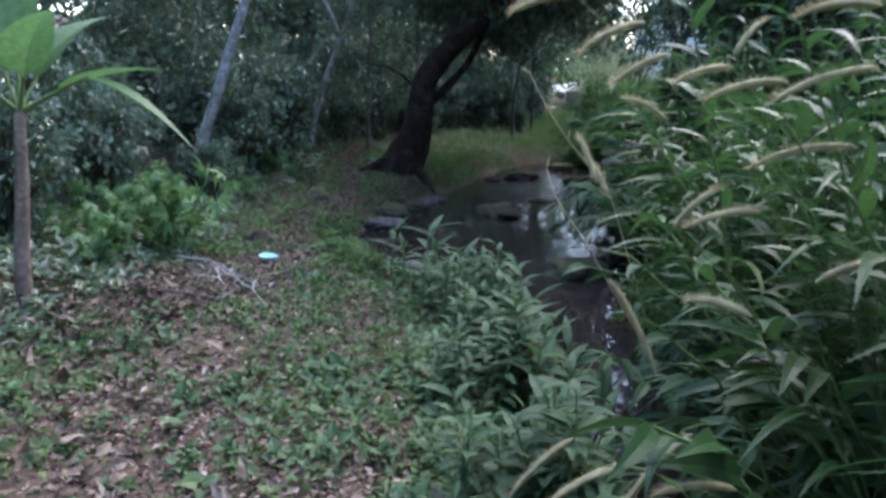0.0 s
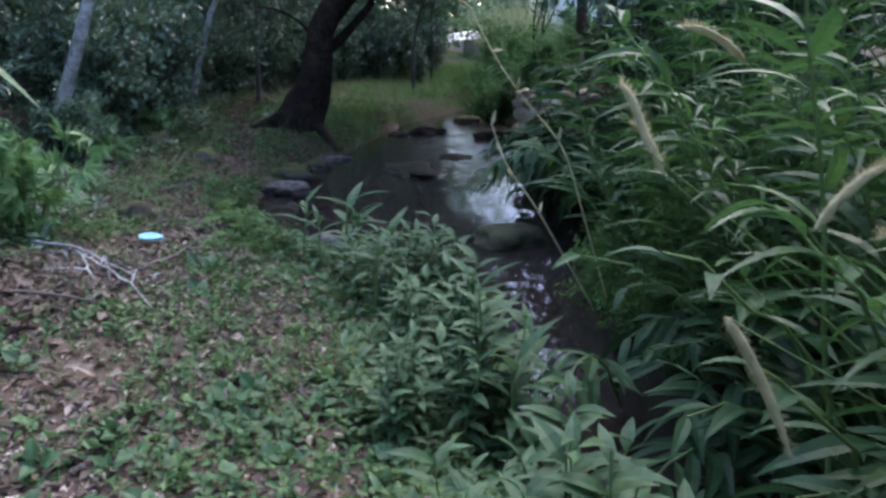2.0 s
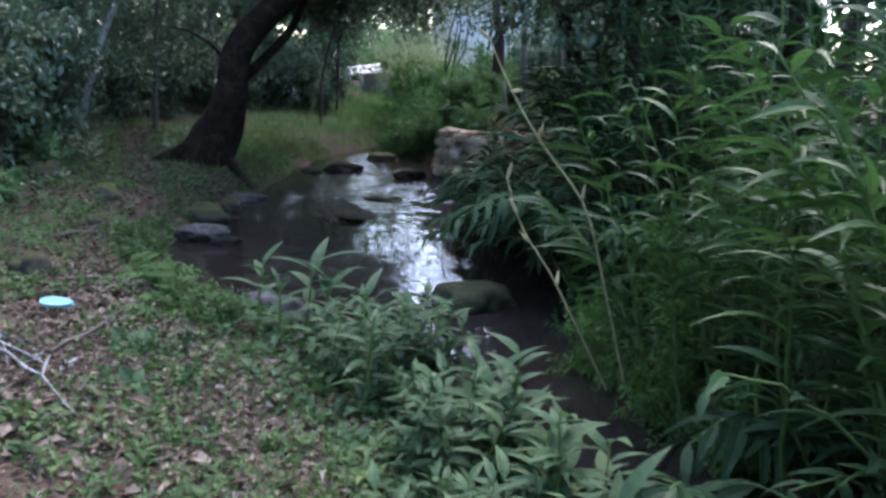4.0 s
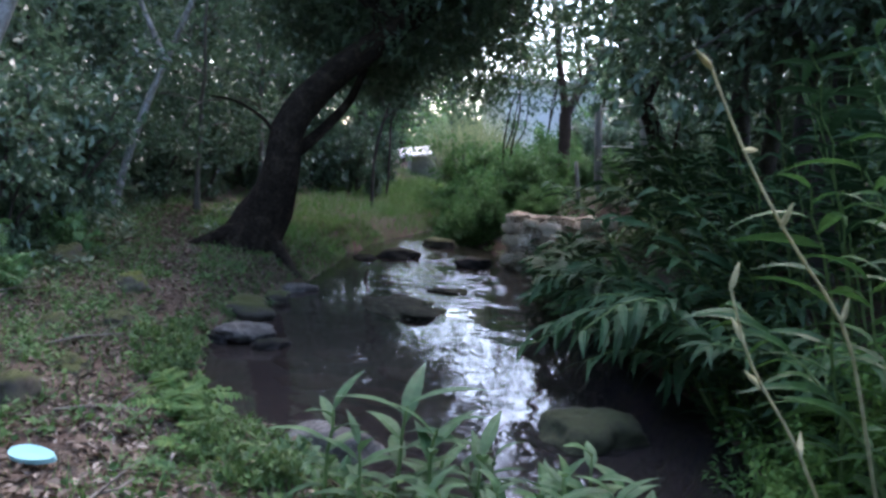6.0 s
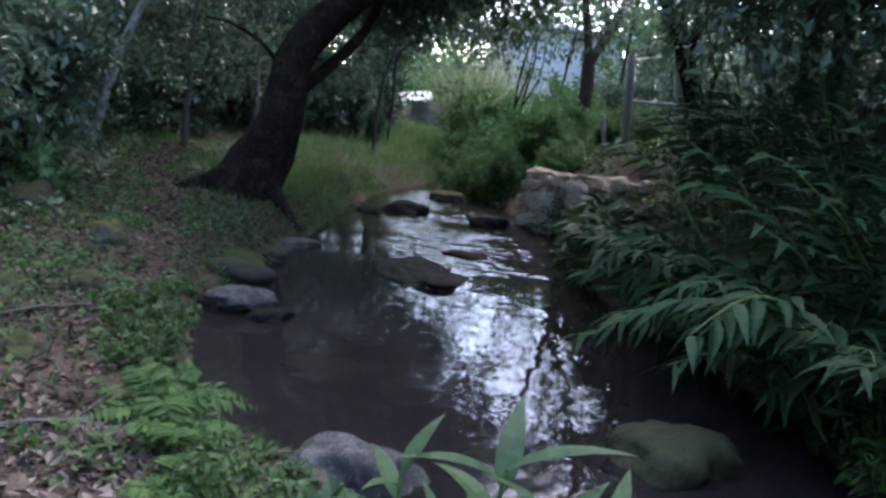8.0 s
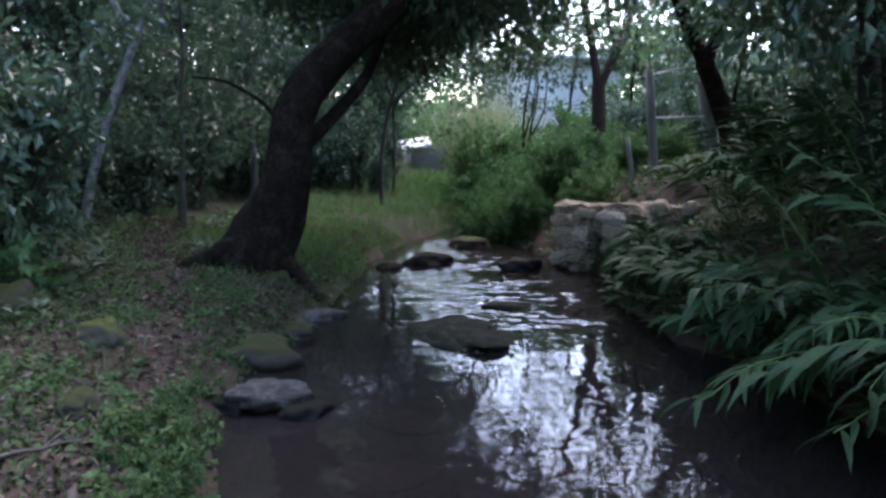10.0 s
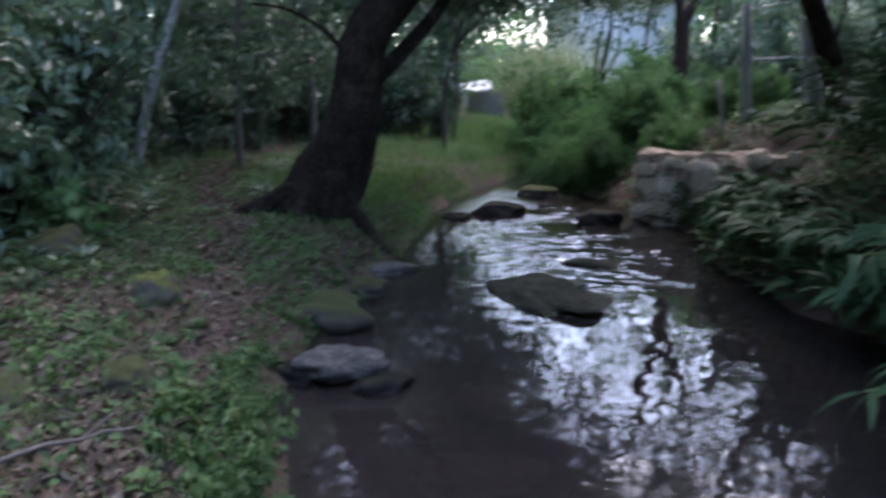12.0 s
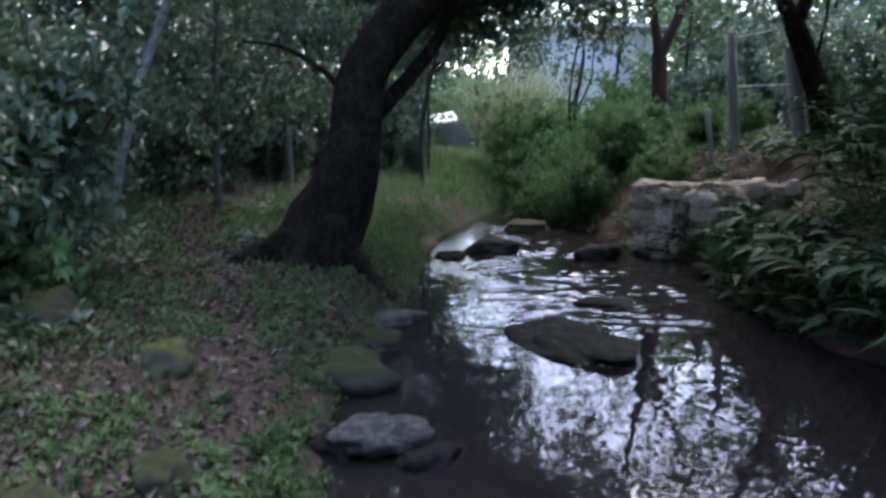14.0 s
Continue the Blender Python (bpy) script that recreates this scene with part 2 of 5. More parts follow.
# ---- building tools ----
class Soup:
    """Gathers pieces and makes one mesh of them."""

    def __init__(self):
        self.v, self.f, self.k = [], [], 0

    def add(self, v, f):
        self.v.append(np.asarray(v, float))
        f = np.asarray(f, int)
        self.f.append(f + self.k)
        self.k += len(v)

    def scatter(self, tv, tf, pos, rot, size):
        """Copies of a template at the places pos (N,3), turned by rot (N,3,3), scaled by size (N) or (N,3)."""
        n = len(pos)
        if not n:
            return
        size = np.asarray(size, float)
        size = size[:, None] if size.ndim == 1 else size
        p = np.einsum("nij,nkj->nki", rot, tv[None] * size[:, None, :]) + pos[:, None, :]
        f = tf[None] + (np.arange(n) * len(tv))[:, None, None]
        self.f.append(f.reshape(-1, tf.shape[1]) + self.k)
        self.v.append(p.reshape(-1, 3))
        self.k += n * len(tv)

    def mesh(self, name, material, smooth=False):
        me = bpy.data.meshes.new(name)
        v = np.concatenate(self.v)
        starts, totals, loops, at = [], [], [], 0
        for f in self.f:
            c = f.shape[1]
            starts.append(at + np.arange(len(f)) * c)
            totals.append(np.full(len(f), c))
            loops.append(f.reshape(-1))
            at += f.size
        me.vertices.add(len(v))
        me.vertices.foreach_set("co", v.astype(np.float32).ravel())
        loops, starts, totals = np.concatenate(loops), np.concatenate(starts), np.concatenate(totals)
        me.loops.add(len(loops))
        me.loops.foreach_set("vertex_index", loops.astype(np.int32))
        me.polygons.add(len(starts))
        me.polygons.foreach_set("loop_start", starts.astype(np.int32))
        me.polygons.foreach_set("loop_total", totals.astype(np.int32))
        me.polygons.foreach_set("use_smooth", np.full(len(starts), smooth))
        me.materials.append(material)
        me.update(calc_edges=True)
        me.validate()
        return me


def part(name, soup, material, parent=None, label="", smooth=False):
    ob = new(name, soup if isinstance(soup, bpy.types.Mesh) else soup.mesh(name, material, smooth))
    if parent:
        ob.parent = parent
    if label:
        ob["label"] = label
    return ob


def thing(name, place, label, category, group="", kind=""):
    ob = new(name)
    ob.matrix_basis = pose(*place)
    return tagged(ob, label, category, group, kind)


def unit(a):
    return a / np.maximum(np.linalg.norm(a, axis=-1, keepdims=True), 1e-9)


def frames_of(ahead, up):
    """Turns whose Y goes along ahead and whose Z lies near up."""
    y = unit(ahead)
    x = unit(np.cross(y, up))
    z = np.cross(x, y)
    return np.stack([x, y, z], axis=-1)


def blade(width, segments, droop, fold=0.25, belly=0.4):
    """A leaf of length 1 along Y, folded along its midrib, bent down towards the tip."""
    v, f = [], []
    for i in range(segments + 1):
        t = i / segments
        w = width * 0.5 * (max(0.02, (math.sin(math.pi * min(1, t ** (0.5 + belly * 0.5)))) ** 1.05))
        a = droop * t
        y, z = t * math.cos(a * 0.5), -t * math.sin(a * 0.5)
        v += [(-w, y, z + fold * w), (0, y, z), (w, y, z + fold * w)]
    for i in range(segments):
        k = 3 * i
        f += [(k, k + 1, k + 4, k + 3), (k + 1, k + 2, k + 5, k + 4)]
    return np.array(v), np.array(f)


LANCE = blade(0.2, 5, 1.1)
CHIP = (np.array([(0, 0, 0), (-0.24, 0.5, 0.07), (0, 1, -0.12), (0.24, 0.5, 0.07)]), np.array([(0, 2, 1), (0, 3, 2)]))
OVATE = blade(0.5, 3, 0.6, 0.3, 0.3)
SMALL = blade(0.42, 2, 0.5, 0.3, 0.4)
GRASS = blade(0.035, 4, 1.3, 0.3, -0.3)


def tube(points, radii, sides=8, rough=0.0, seed=0.0, cap=True):
    """A limb along points with the given radii: vertices and quads."""
    p, r = np.asarray(points, float), np.asarray(radii, float)
    t = unit(np.gradient(p, axis=0))
    ref = np.array([0.3, 0.9, 0.2])
    u = unit(np.cross(t, ref))
    w = np.cross(t, u)
    a = np.arange(sides) * 2 * np.pi / sides
    k = r[:, None] * (1 + rough * np.sin(a[None] * 3 + seed + p[:, 2:3] * 4) + rough * 0.6 * np.sin(a[None] * 5 - seed + p[:, 2:3] * 9))
    v = p[:, None] + k[..., None] * (np.cos(a)[None, :, None] * u[:, None] + np.sin(a)[None, :, None] * w[:, None])
    v = v.reshape(-1, 3)
    i, j = np.meshgrid(np.arange(len(p) - 1), np.arange(sides), indexing="ij")
    n = (j + 1) % sides
    f = np.stack([i * sides + j, i * sides + n, (i + 1) * sides + n, (i + 1) * sides + j], -1).reshape(-1, 4)
    return v, f


def curve_through(points, n):
    """A smooth line of n points through the given ones."""
    p = np.asarray(points, float)
    s = np.r_[0, np.cumsum(np.linalg.norm(np.diff(p, axis=0), axis=1))]
    q = np.linspace(0, s[-1], n)
    out = np.stack([np.interp(q, s, p[:, k]) for k in range(p.shape[1])], -1)
    for _ in range(max(1, n // len(p) // 2)):
        out[1:-1] = 0.25 * out[:-2] + 0.5 * out[1:-1] + 0.25 * out[2:]
    return out


def directions(n, up=0.0, g=rng):
    d = g.normal(size=(n, 3))
    d[:, 2] += up
    return unit(d)


LATTICE = np.random.default_rng(99).random((256, 256)) * 2 - 1


def vnoise(x, y, s, seed=0.0):
    """Smooth value noise over the plan, -1 to 1; s: about four cells of it go to s metres' inverse."""
    x, y = np.asarray(x, float) * s * 0.4 + seed * 17.3, np.asarray(y, float) * s * 0.4 + seed * 9.1
    i, j = np.floor(x).astype(int), np.floor(y).astype(int)
    u, v = x - i, y - j
    u, v = u * u * (3 - 2 * u), v * v * (3 - 2 * v)
    at = lambda a, c: LATTICE[a % 256, c % 256]
    return (at(i, j) * (1 - u) + at(i + 1, j) * u) * (1 - v) + (at(i, j + 1) * (1 - u) + at(i + 1, j + 1) * u) * v


# ---- the plan: banks of the stream and height of the ground ----
LEFT_BANK = ((0, 1.2), (2, 1.1), (4, 0.95), (6, 0.62), (7, 0.5), (8, 0.3), (9, 0.0), (9.8, -0.6), (10.5, -1.4), (11.5, -1.66), (12.5, -1.9), (13.5, -1.75),
             (14.5, -1.5), (15.5, -1.3), (17, -1.0), (19, -0.7), (21, 0.0), (23, 0.9), (26, 2.0), (34, 6.0), (60, 20.0))
RIGHT_BANK = ((0, 1.9), (3, 1.5), (5, 1.5), (6.5, 1.75), (8, 1.95), (10, 1.7), (11.7, 2.0), (12.5, 2.0), (14, 1.7), (16, 1.7), (17.5, 2.15), (19, 1.9), (21, 1.6), (23, 2.3), (26, 3.5),
              (34, 7.5), (60, 21.5))
WATER_Z = -0.45


def bank(line, y):
    return np.interp(y, [p[0] for p in line], [p[1] for p in line])


def ground_z(x, y):
    x, y = np.asarray(x, float), np.asarray(y, float)
    wob = 0.08 * vnoise(x, y, 4.0)
    dl = bank(LEFT_BANK, y) - x + wob
    dr = x - bank(RIGHT_BANK, y) + wob
    left = np.interp(dl, [-0.6, -0.1, 0.12, 0.45, 1.0, 2.0, 4.0, 8.0, 20.0, 60, 400], [-0.8, -0.62, -0.38, -0.16, -0.08, -0.03, 0.08, 0.6, 2.2, 6, 9])
    right = np.interp(dr, [-0.6, -0.1, 0.15, 0.6, 1.0, 2.0, 4.0, 10.0, 40.0, 400], [-0.8, -0.62, -0.3, -0.02, 0.15, 0.45, 0.7, 1.2, 3, 6])
    right = right + np.clip((y - 16.5) / 2, 0, 1) * np.interp(dr, [0.3, 1.0, 1.6, 4, 8], [0, 0.2, 0.36, 0.2, 0])
    z = np.maximum(left, right)
    z = z + 0.025 * vnoise(x, y, 7.0, 1.0) + 0.012 * vnoise(x, y, 19.0, 2.0)
    return z + np.clip((7 - y) * 0.02, 0, 0.12) * (dl > 0)


def steps(lo, hi, fine, far):
    a = list(np.arange(lo, hi + fine, fine))
    d, out, inn = fine, [], []
    x, y = a[-1], a[0]
    while x < far:
        d *= 1.25
        x += d
        y -= d
        out.append(x)
        inn.insert(0, y)
    return np.array(inn + a + out)


def grid_mesh(xs, ys, zf):
    X, Y = np.meshgrid(xs, ys)
    v = np.stack([X, Y, zf(X, Y)], -1).reshape(-1, 3)
    nx = len(xs)
    i, j = np.meshgrid(np.arange(len(ys) - 1), np.arange(nx - 1), indexing="ij")
    f = np.stack([i * nx + j, i * nx + j + 1, (i + 1) * nx + j + 1, (i + 1) * nx + j], -1).reshape(-1, 4)
    s = Soup()
    s.add(v, f)
    return s


tagged(part("ground", grid_mesh(steps(-6, 5, 0.08, 420), steps(1, 27, 0.08, 420), ground_z), SOIL, smooth=True),
       "brown leaf-strewn earth bank beside the stream", "ground", kind="structure")


def water_z(X, Y):
    riffle = np.clip((Y - 14.6 + 0.6 * vnoise(X, Y, 3, 7)) / 1.2, 0, 1) * np.clip((22 - Y) / 1.0, 0, 1) * np.clip((X + 0.75 + 0.6 * vnoise(X, Y, 4)) / 0.8, 0, 1)
    w = (0.009 * vnoise(X * 0.8, Y, 8, 1) + 0.013 * vnoise(X * 0.8 + 0.3 * Y, Y - 0.2 * X, 21, 2) + 0.013 * vnoise(X - 0.4 * Y, Y + 0.3 * X, 40, 3)) * (0.62 + 0.6 * vnoise(X, Y, 5, 9))
    return WATER_Z + riffle * w + 0.0014 * vnoise(X, Y, 14, 1) + 0.0008 * vnoise(X, Y, 34, 5)


tagged(part("water", grid_mesh(np.arange(-2.6, 6.4, 0.04), np.arange(-7, 33, 0.035), water_z), WATER, smooth=True),
       "dark shallow stream water reflecting the sky", "water", kind="structure")


# ---- rocks ----
def rock(name, place, size, turn, material, label, seed, flat=0.6, group=""):
    """A worn stone: an icosphere pushed about by noise, flattened above."""
    bm = bmesh.new()
    bmesh.ops.create_icosphere(bm, subdivisions=4, radius=1.0)
    off = Vector((seed * 3.7, seed * 1.3, seed * 2.1))
    for v in bm.verts:
        k = 1 + 0.5 * noise.noise(v.co * 1.0 + off) + 0.24 * noise.noise(v.co * 2.2 + off) - 0.09 * abs(noise.noise(v.co * 3.1 - off)) + 0.07 * noise.noise(v.co * 7 + off)
        v.co *= k
        if v.co.z > flat:
            v.co.z = flat + (v.co.z - flat) * 0.6
    me = bpy.data.meshes.new(name)
    for f in bm.faces:
        f.smooth = True
    bm.to_mesh(me)
    bm.free()
    me.materials.append(material)
    ob = new(name, me)
    ob.matrix_basis = pose(*place, 0, 0, turn) @ Matrix.Diagonal((*size, 1))
    return tagged(ob, label, "rock", group)


GREY_SLAB = "pale grey flat rock at the water's edge"
rock("rock", (-1.84, 12.92, -0.46), (0.11, 0.13, 0.11), 60, STONE_WET, "small wet dark rock under the grey slab", 1.3)
rock("rock", (-1.6, 12.93, -0.355), (0.22, 0.16, 0.085), 8, STONE_GREY, GREY_SLAB, 1.0, 0.7)
rock("rock", (-1.38, 12.8, -0.46), (0.16, 0.13, 0.09), 30, STONE_WET, "small wet dark rock under the grey slab", 1.6)
rock("rock", (-1.78, 13.95, -0.42), (0.3, 0.24, 0.19), -10, STONE_OLIVE, "rounded brown mossy rock at the water's edge", 2.0)
rock("rock", (-1.52, 14.75, -0.43), (0.16, 0.15, 0.12), 40, STONE_OLIVE, "small mossy rock at the water's edge", 2.4)
rock("rock", (-1.45, 15.5, -0.45), (0.36, 0.2, 0.1), 5, STONE_GREY, "low flat grey rock lying in the stream", 3.0, 0.5)
rock("rock", (-0.08, 14.75, -0.485), (0.44, 0.74, 0.12), 12, GRAVEL, "dark wet gravelly islet in the stream", 4.0, 0.75)
rock("rock", (0.6, 15.9, -0.5), (0.3, 0.24, 0.1), -12, GRAVEL, "dark wet rock breaking the ripples", 4.4, 0.5)
rock("rock", (0.15, 18.9, -0.46), (0.36, 0.26, 0.18), 20, STONE_WET, "black wet boulder among the ripples", 5.0)
rock("rock", (-0.5, 18.5, -0.47), (0.2, 0.17, 0.11), 0, STONE_WET, "black wet boulder among the ripples", 5.5)
rock("rock", (-1.05, 18.8, -0.44), (0.22, 0.19, 0.13), 50, STONE_WET, "black wet boulder among the ripples", 5.9)
rock("rock", (1.2, 18.2, -0.42), (0.26, 0.2, 0.16), 10, STONE_WET, "dark rounded rock below the masonry wall", 6.3)
rock("rock", (0.9, 20.6, -0.45), (0.34, 0.26, 0.18), -15, STONE_OLIVE, "yellowish algae-covered rock under the bush", 6.8)
rock("rock", (0.92, 10.75, -0.47), (0.34, 0.26, 0.22), 5, STONE_ALGAE, "rounded boulder covered in green algae, in the water", 7.0, 0.75)
rock("rock", (-0.82, 10.4, -0.5), (0.34, 0.28, 0.24), -8, STONE_GREY, "smooth rounded grey rock at the water's edge", 8.0, 0.75)
rock("rock", (-0.12, 10.8, -0.54), (0.32, 0.28, 0.13), 10, STONE_WET, "flat brown wet rock barely out of the water", 8.6, 0.5)
rock("rock", (-2.64, 13.2, -0.05), (0.13, 0.12, 0.13), 15, STONE_MOSS, "earthbound rock with bright yellow-green moss", 10.0, 0.9)
rock("rock", (-3.5, 14.1, 0.0), (0.2, 0.16, 0.16), 60, STONE_OLIVE, "earthbound rock under dull olive moss", 10.7, 0.9)
rock("rock", (-2.42, 11.95, -0.1), (0.1, 0.15, 0.09), 20, STONE_OLIVE, "lumpy moss-grown stone sunk in the bank", 11.0, 0.9)
rock("rock", (-2.78, 11.65, -0.08), (0.1, 0.17, 0.09), -10, STONE_OLIVE, "lumpy moss-grown stone sunk in the bank", 11.5, 0.9)
rock("rock", (-2.38, 10.75, -0.12), (0.14, 0.13, 0.1), 80, STONE_OLIVE, "lumpy moss-grown stone sunk in the bank", 11.8, 0.9)
rock("rock", (-2.35, 9.9, -0.05), (0.18, 0.15, 0.16), 20, STONE_OLIVE, "brown rock with olive moss on the bank", 12.0, 0.9)
rock("rock", (-1.8, 16.0, -0.3), (0.3, 0.25, 0.2), 20, STONE_OLIVE, "mossy rock held by the tree's roots", 12.8, 0.9)
BANANA_STEM = mat_surface("banana_stem", [(0.35, (0.1, 0.065, 0.048)), (0.5, (0.2, 0.145, 0.11)), (0.65, (0.34, 0.27, 0.21))], 7, 30, 0.85, 0.6, 0.01)
STONE_BROWN = mat_surface("stone_brown", [(0.3, (0.07, 0.04, 0.026)), (0.6, (0.14, 0.085, 0.055)), (0.75, (0.2, 0.13, 0.09))], 3, 30, 0.7, 0.5, 0.012)
for k, (x, y, z, a, b, turn) in enumerate([(-0.95, 11.9, -0.55, 0.26, 0.17, 8), (-0.45, 11.6, -0.56, 0.2, 0.16, 40), (-0.2, 12.2, -0.58, 0.22, 0.15, -20), (-1.15, 12.4, -0.57, 0.15, 0.12, 70), (0.2, 11.5, -0.58, 0.2, 0.15, 15), (-0.75, 12.7, -0.6, 0.22, 0.18, -35), (-0.7, 11.3, -0.57, 0.13, 0.1, 10)]):
    rock("rock", (x, y, z), (a, b, 0.11), turn, STONE_BROWN, "reddish brown rock lying just under the water", 13.4 + 0.7 * k, 0.5, "rocks under the water")


# pebbles on the islet and along the water's edge
g0 = np.random.default_rng(64)
bm = bmesh.new()
bmesh.ops.create_icosphere(bm, subdivisions=1, radius=1.0)
PEBBLE = (np.array([tuple(v.co) for v in bm.verts]) * (1, 0.8, 0.55), np.array([[v.index for v in f.verts] for f in bm.faces]))
bm.free()
n = 420
px_, py_ = -0.08 + 0.24 * g0.normal(size=n), 14.75 + 0.36 * g0.normal(size=n)
py_[210:] = 11.6 + 5.0 * g0.random(n - 210)
px_[210:] = bank(LEFT_BANK, py_[210:]) - 0.12 + 0.12 * g0.normal(size=n - 210)
pz_ = np.where(np.arange(n) < 210, WATER_Z + 0.06 * np.exp(-((px_ + 0.08) / 0.3) ** 2 - ((py_ - 14.75) / 0.5) ** 2) - 0.012, ground_z(px_, py_))
pebbles = Soup()
pebbles.scatter(*PEBBLE, np.stack([px_, py_, pz_], -1), frames_of(directions(n, 0.0, g0) * (1, 1, 0.2), np.tile([0, 0, 1.0], (n, 1))), 0.012 + 0.03 * g0.random(n) ** 2)
tagged(part("pebbles", pebbles, STONE_OLIVE, smooth=True), "small wet pebbles on the islet and the bank", "pebbles", kind="stuff")


# ---- trees ----
def foliage(soup, centres, radii, per, leaf, size, g, droop=-0.35, spread=0.5):
    """Leaves in loose clumps: more towards the outside of each clump, hanging a little."""
    for c, r in zip(centres, radii):
        n = int(per * r * r)
        d = directions(n, 0.1, g)
        p = c + d * (r * (0.35 + 0.65 * g.random(n) ** 0.6))[:, None] * np.array([1, 1, 0.75])
        ahead = unit(d * spread + directions(n, droop, g) * 0.8)
        up = unit(directions(n, 1.6, g))
        soup.scatter(*leaf, p, frames_of(ahead, up), size * (0.6 + 0.7 * g.random(n)))


def limb_points(a, b, sag, n, g):
    t = np.linspace(0, 1, n)[:, None]
    p = np.asarray(a) * (1 - t) + np.asarray(b) * t
    p[:, 2] += sag * np.sin(np.pi * t[:, 0])
    p[1:-1] += g.normal(scale=0.04 * np.linalg.norm(np.subtract(b, a)) / n * 2, size=(n - 2, 3))
    return p


def make_tree(name, height, lean, radius, crown_from, crown_r, bark, leafmat, label, seed, per=260, leaf=CHIP, size=0.13, sides=9, clumps=16):
    """A tree with a tapered leaning trunk, limbs and a crown of leaf clumps, standing at the origin."""
    g = np.random.default_rng(seed)
    root = thing(name, (0, 0, 0), label, "tree")
    top = np.array([lean[0], lean[1], height])
    spine = curve_through([(0, 0, -0.4), (lean[0] * 0.1, lean[1] * 0.1, height * 0.2), (lean[0] * 0.5, lean[1] * 0.45, height * 0.55), top], 14)
    spine[2:-1, :2] += g.normal(scale=radius * 0.3, size=(11, 2))
    r = radius * np.linspace(1.15, 0.22, 14)
    r[:2] *= 1.35
    s = Soup()
    s.add(*tube(spine, r, sides, 0.06, seed))
    part("trunk", s, bark, root, smooth=True)
    centres, sizes = [], []
    for k in range(clumps):
        t = crown_from + (1 - crown_from) * g.random()
        i = min(12, int(t * 13))
        d = directions(1, 0.25, g)[0]
        end = spine[i] + d * crown_r * (0.5 + 0.6 * g.random()) * np.array([1, 1, 0.7])
        s = Soup()
        s.add(*tube(limb_points(spine[i], end, 0.1 * crown_r, 5, g), r[i] * 0.5 * np.linspace(1, 0.2, 5), 5))
        part("limb", s, bark, root, smooth=True)
        centres.append(end)
        sizes.append(crown_r * (0.3 + 0.24 * g.random()))
    s = Soup()
    foliage(s, centres, sizes, per, leaf, size, g)
    part("crown", s, leafmat, root)
    return root


def make_shrub(name, height, spread, leafmat, label, seed, canes=9, per=42, size=0.13, leaf=CHIP, category="shrub", bark=BARK_MID, low=2, twig=0.4, twigs=True):
    """A shrub of thin branching stems with leaves along them."""
    g = np.random.default_rng(seed)
    root = thing(name, (0, 0, 0), label, category)
    f = Soup()
    for k in range(canes):
        a = g.random() * 2 * np.pi
        out = spread * (0.2 + 0.8 * g.random())
        end = np.array([math.cos(a) * out, math.sin(a) * out, height * (0.35 + 0.65 * g.random())])
        p = limb_points((0.1 * math.cos(a), 0.1 * math.sin(a), -0.1), end, 0.12 * height, 9, g)
        s = Soup()
        s.add(*tube(p, 0.016 * height ** 0.5 * np.linspace(1, 0.25, 9), 5))
        for q in range(low, 9):
            tip = p[q] + directions(1, 0.0, g)[0] * spread * twig * (0.5 + g.random())
            if twigs:
                s.add(*tube(limb_points(p[q], tip, 0.03, 4, g), 0.006 * np.linspace(1, 0.3, 4), 4))
            n = per // (9 - low)
            t = 0.15 + 0.9 * g.random(n)
            pos = p[q] * (1 - t[:, None]) + tip * t[:, None] + g.normal(scale=0.06 * spread, size=(n, 3))
            ahead = unit((tip - p[q])[None] * 0.8 + directions(n, -0.4, g) * 0.4)
            f.scatter(*leaf, pos, frames_of(ahead, directions(n, 1.8, g)), size * (0.6 + 0.7 * g.random(n)))
        part("stem", s, bark, root, smooth=True)
    part("foliage", f, leafmat, root)
    return root


def limbed(name, label, place, limbs, clumps, bark, leafmat, per, size, seed, category="tree"):
    """A tree from its own limbs (points, first and last radius) and leaf clumps, all measured from its foot."""
    g = np.random.default_rng(seed)
    root = thing(name, place, label, category)
    for k, (pts, r0, r1) in enumerate(limbs):
        p = curve_through(pts, 14)
        s = Soup()
        s.add(*tube(p, np.linspace(r0, r1, 14), 9, 0.07, seed + k))
        part("limb" if k else "trunk", s, bark, root, smooth=True)
    s = Soup()
    foliage(s, [np.array(c[:3]) for c in clumps], [c[3] for c in clumps], per, CHIP, size, g)
    part("crown", s, leafmat, root)
    return root


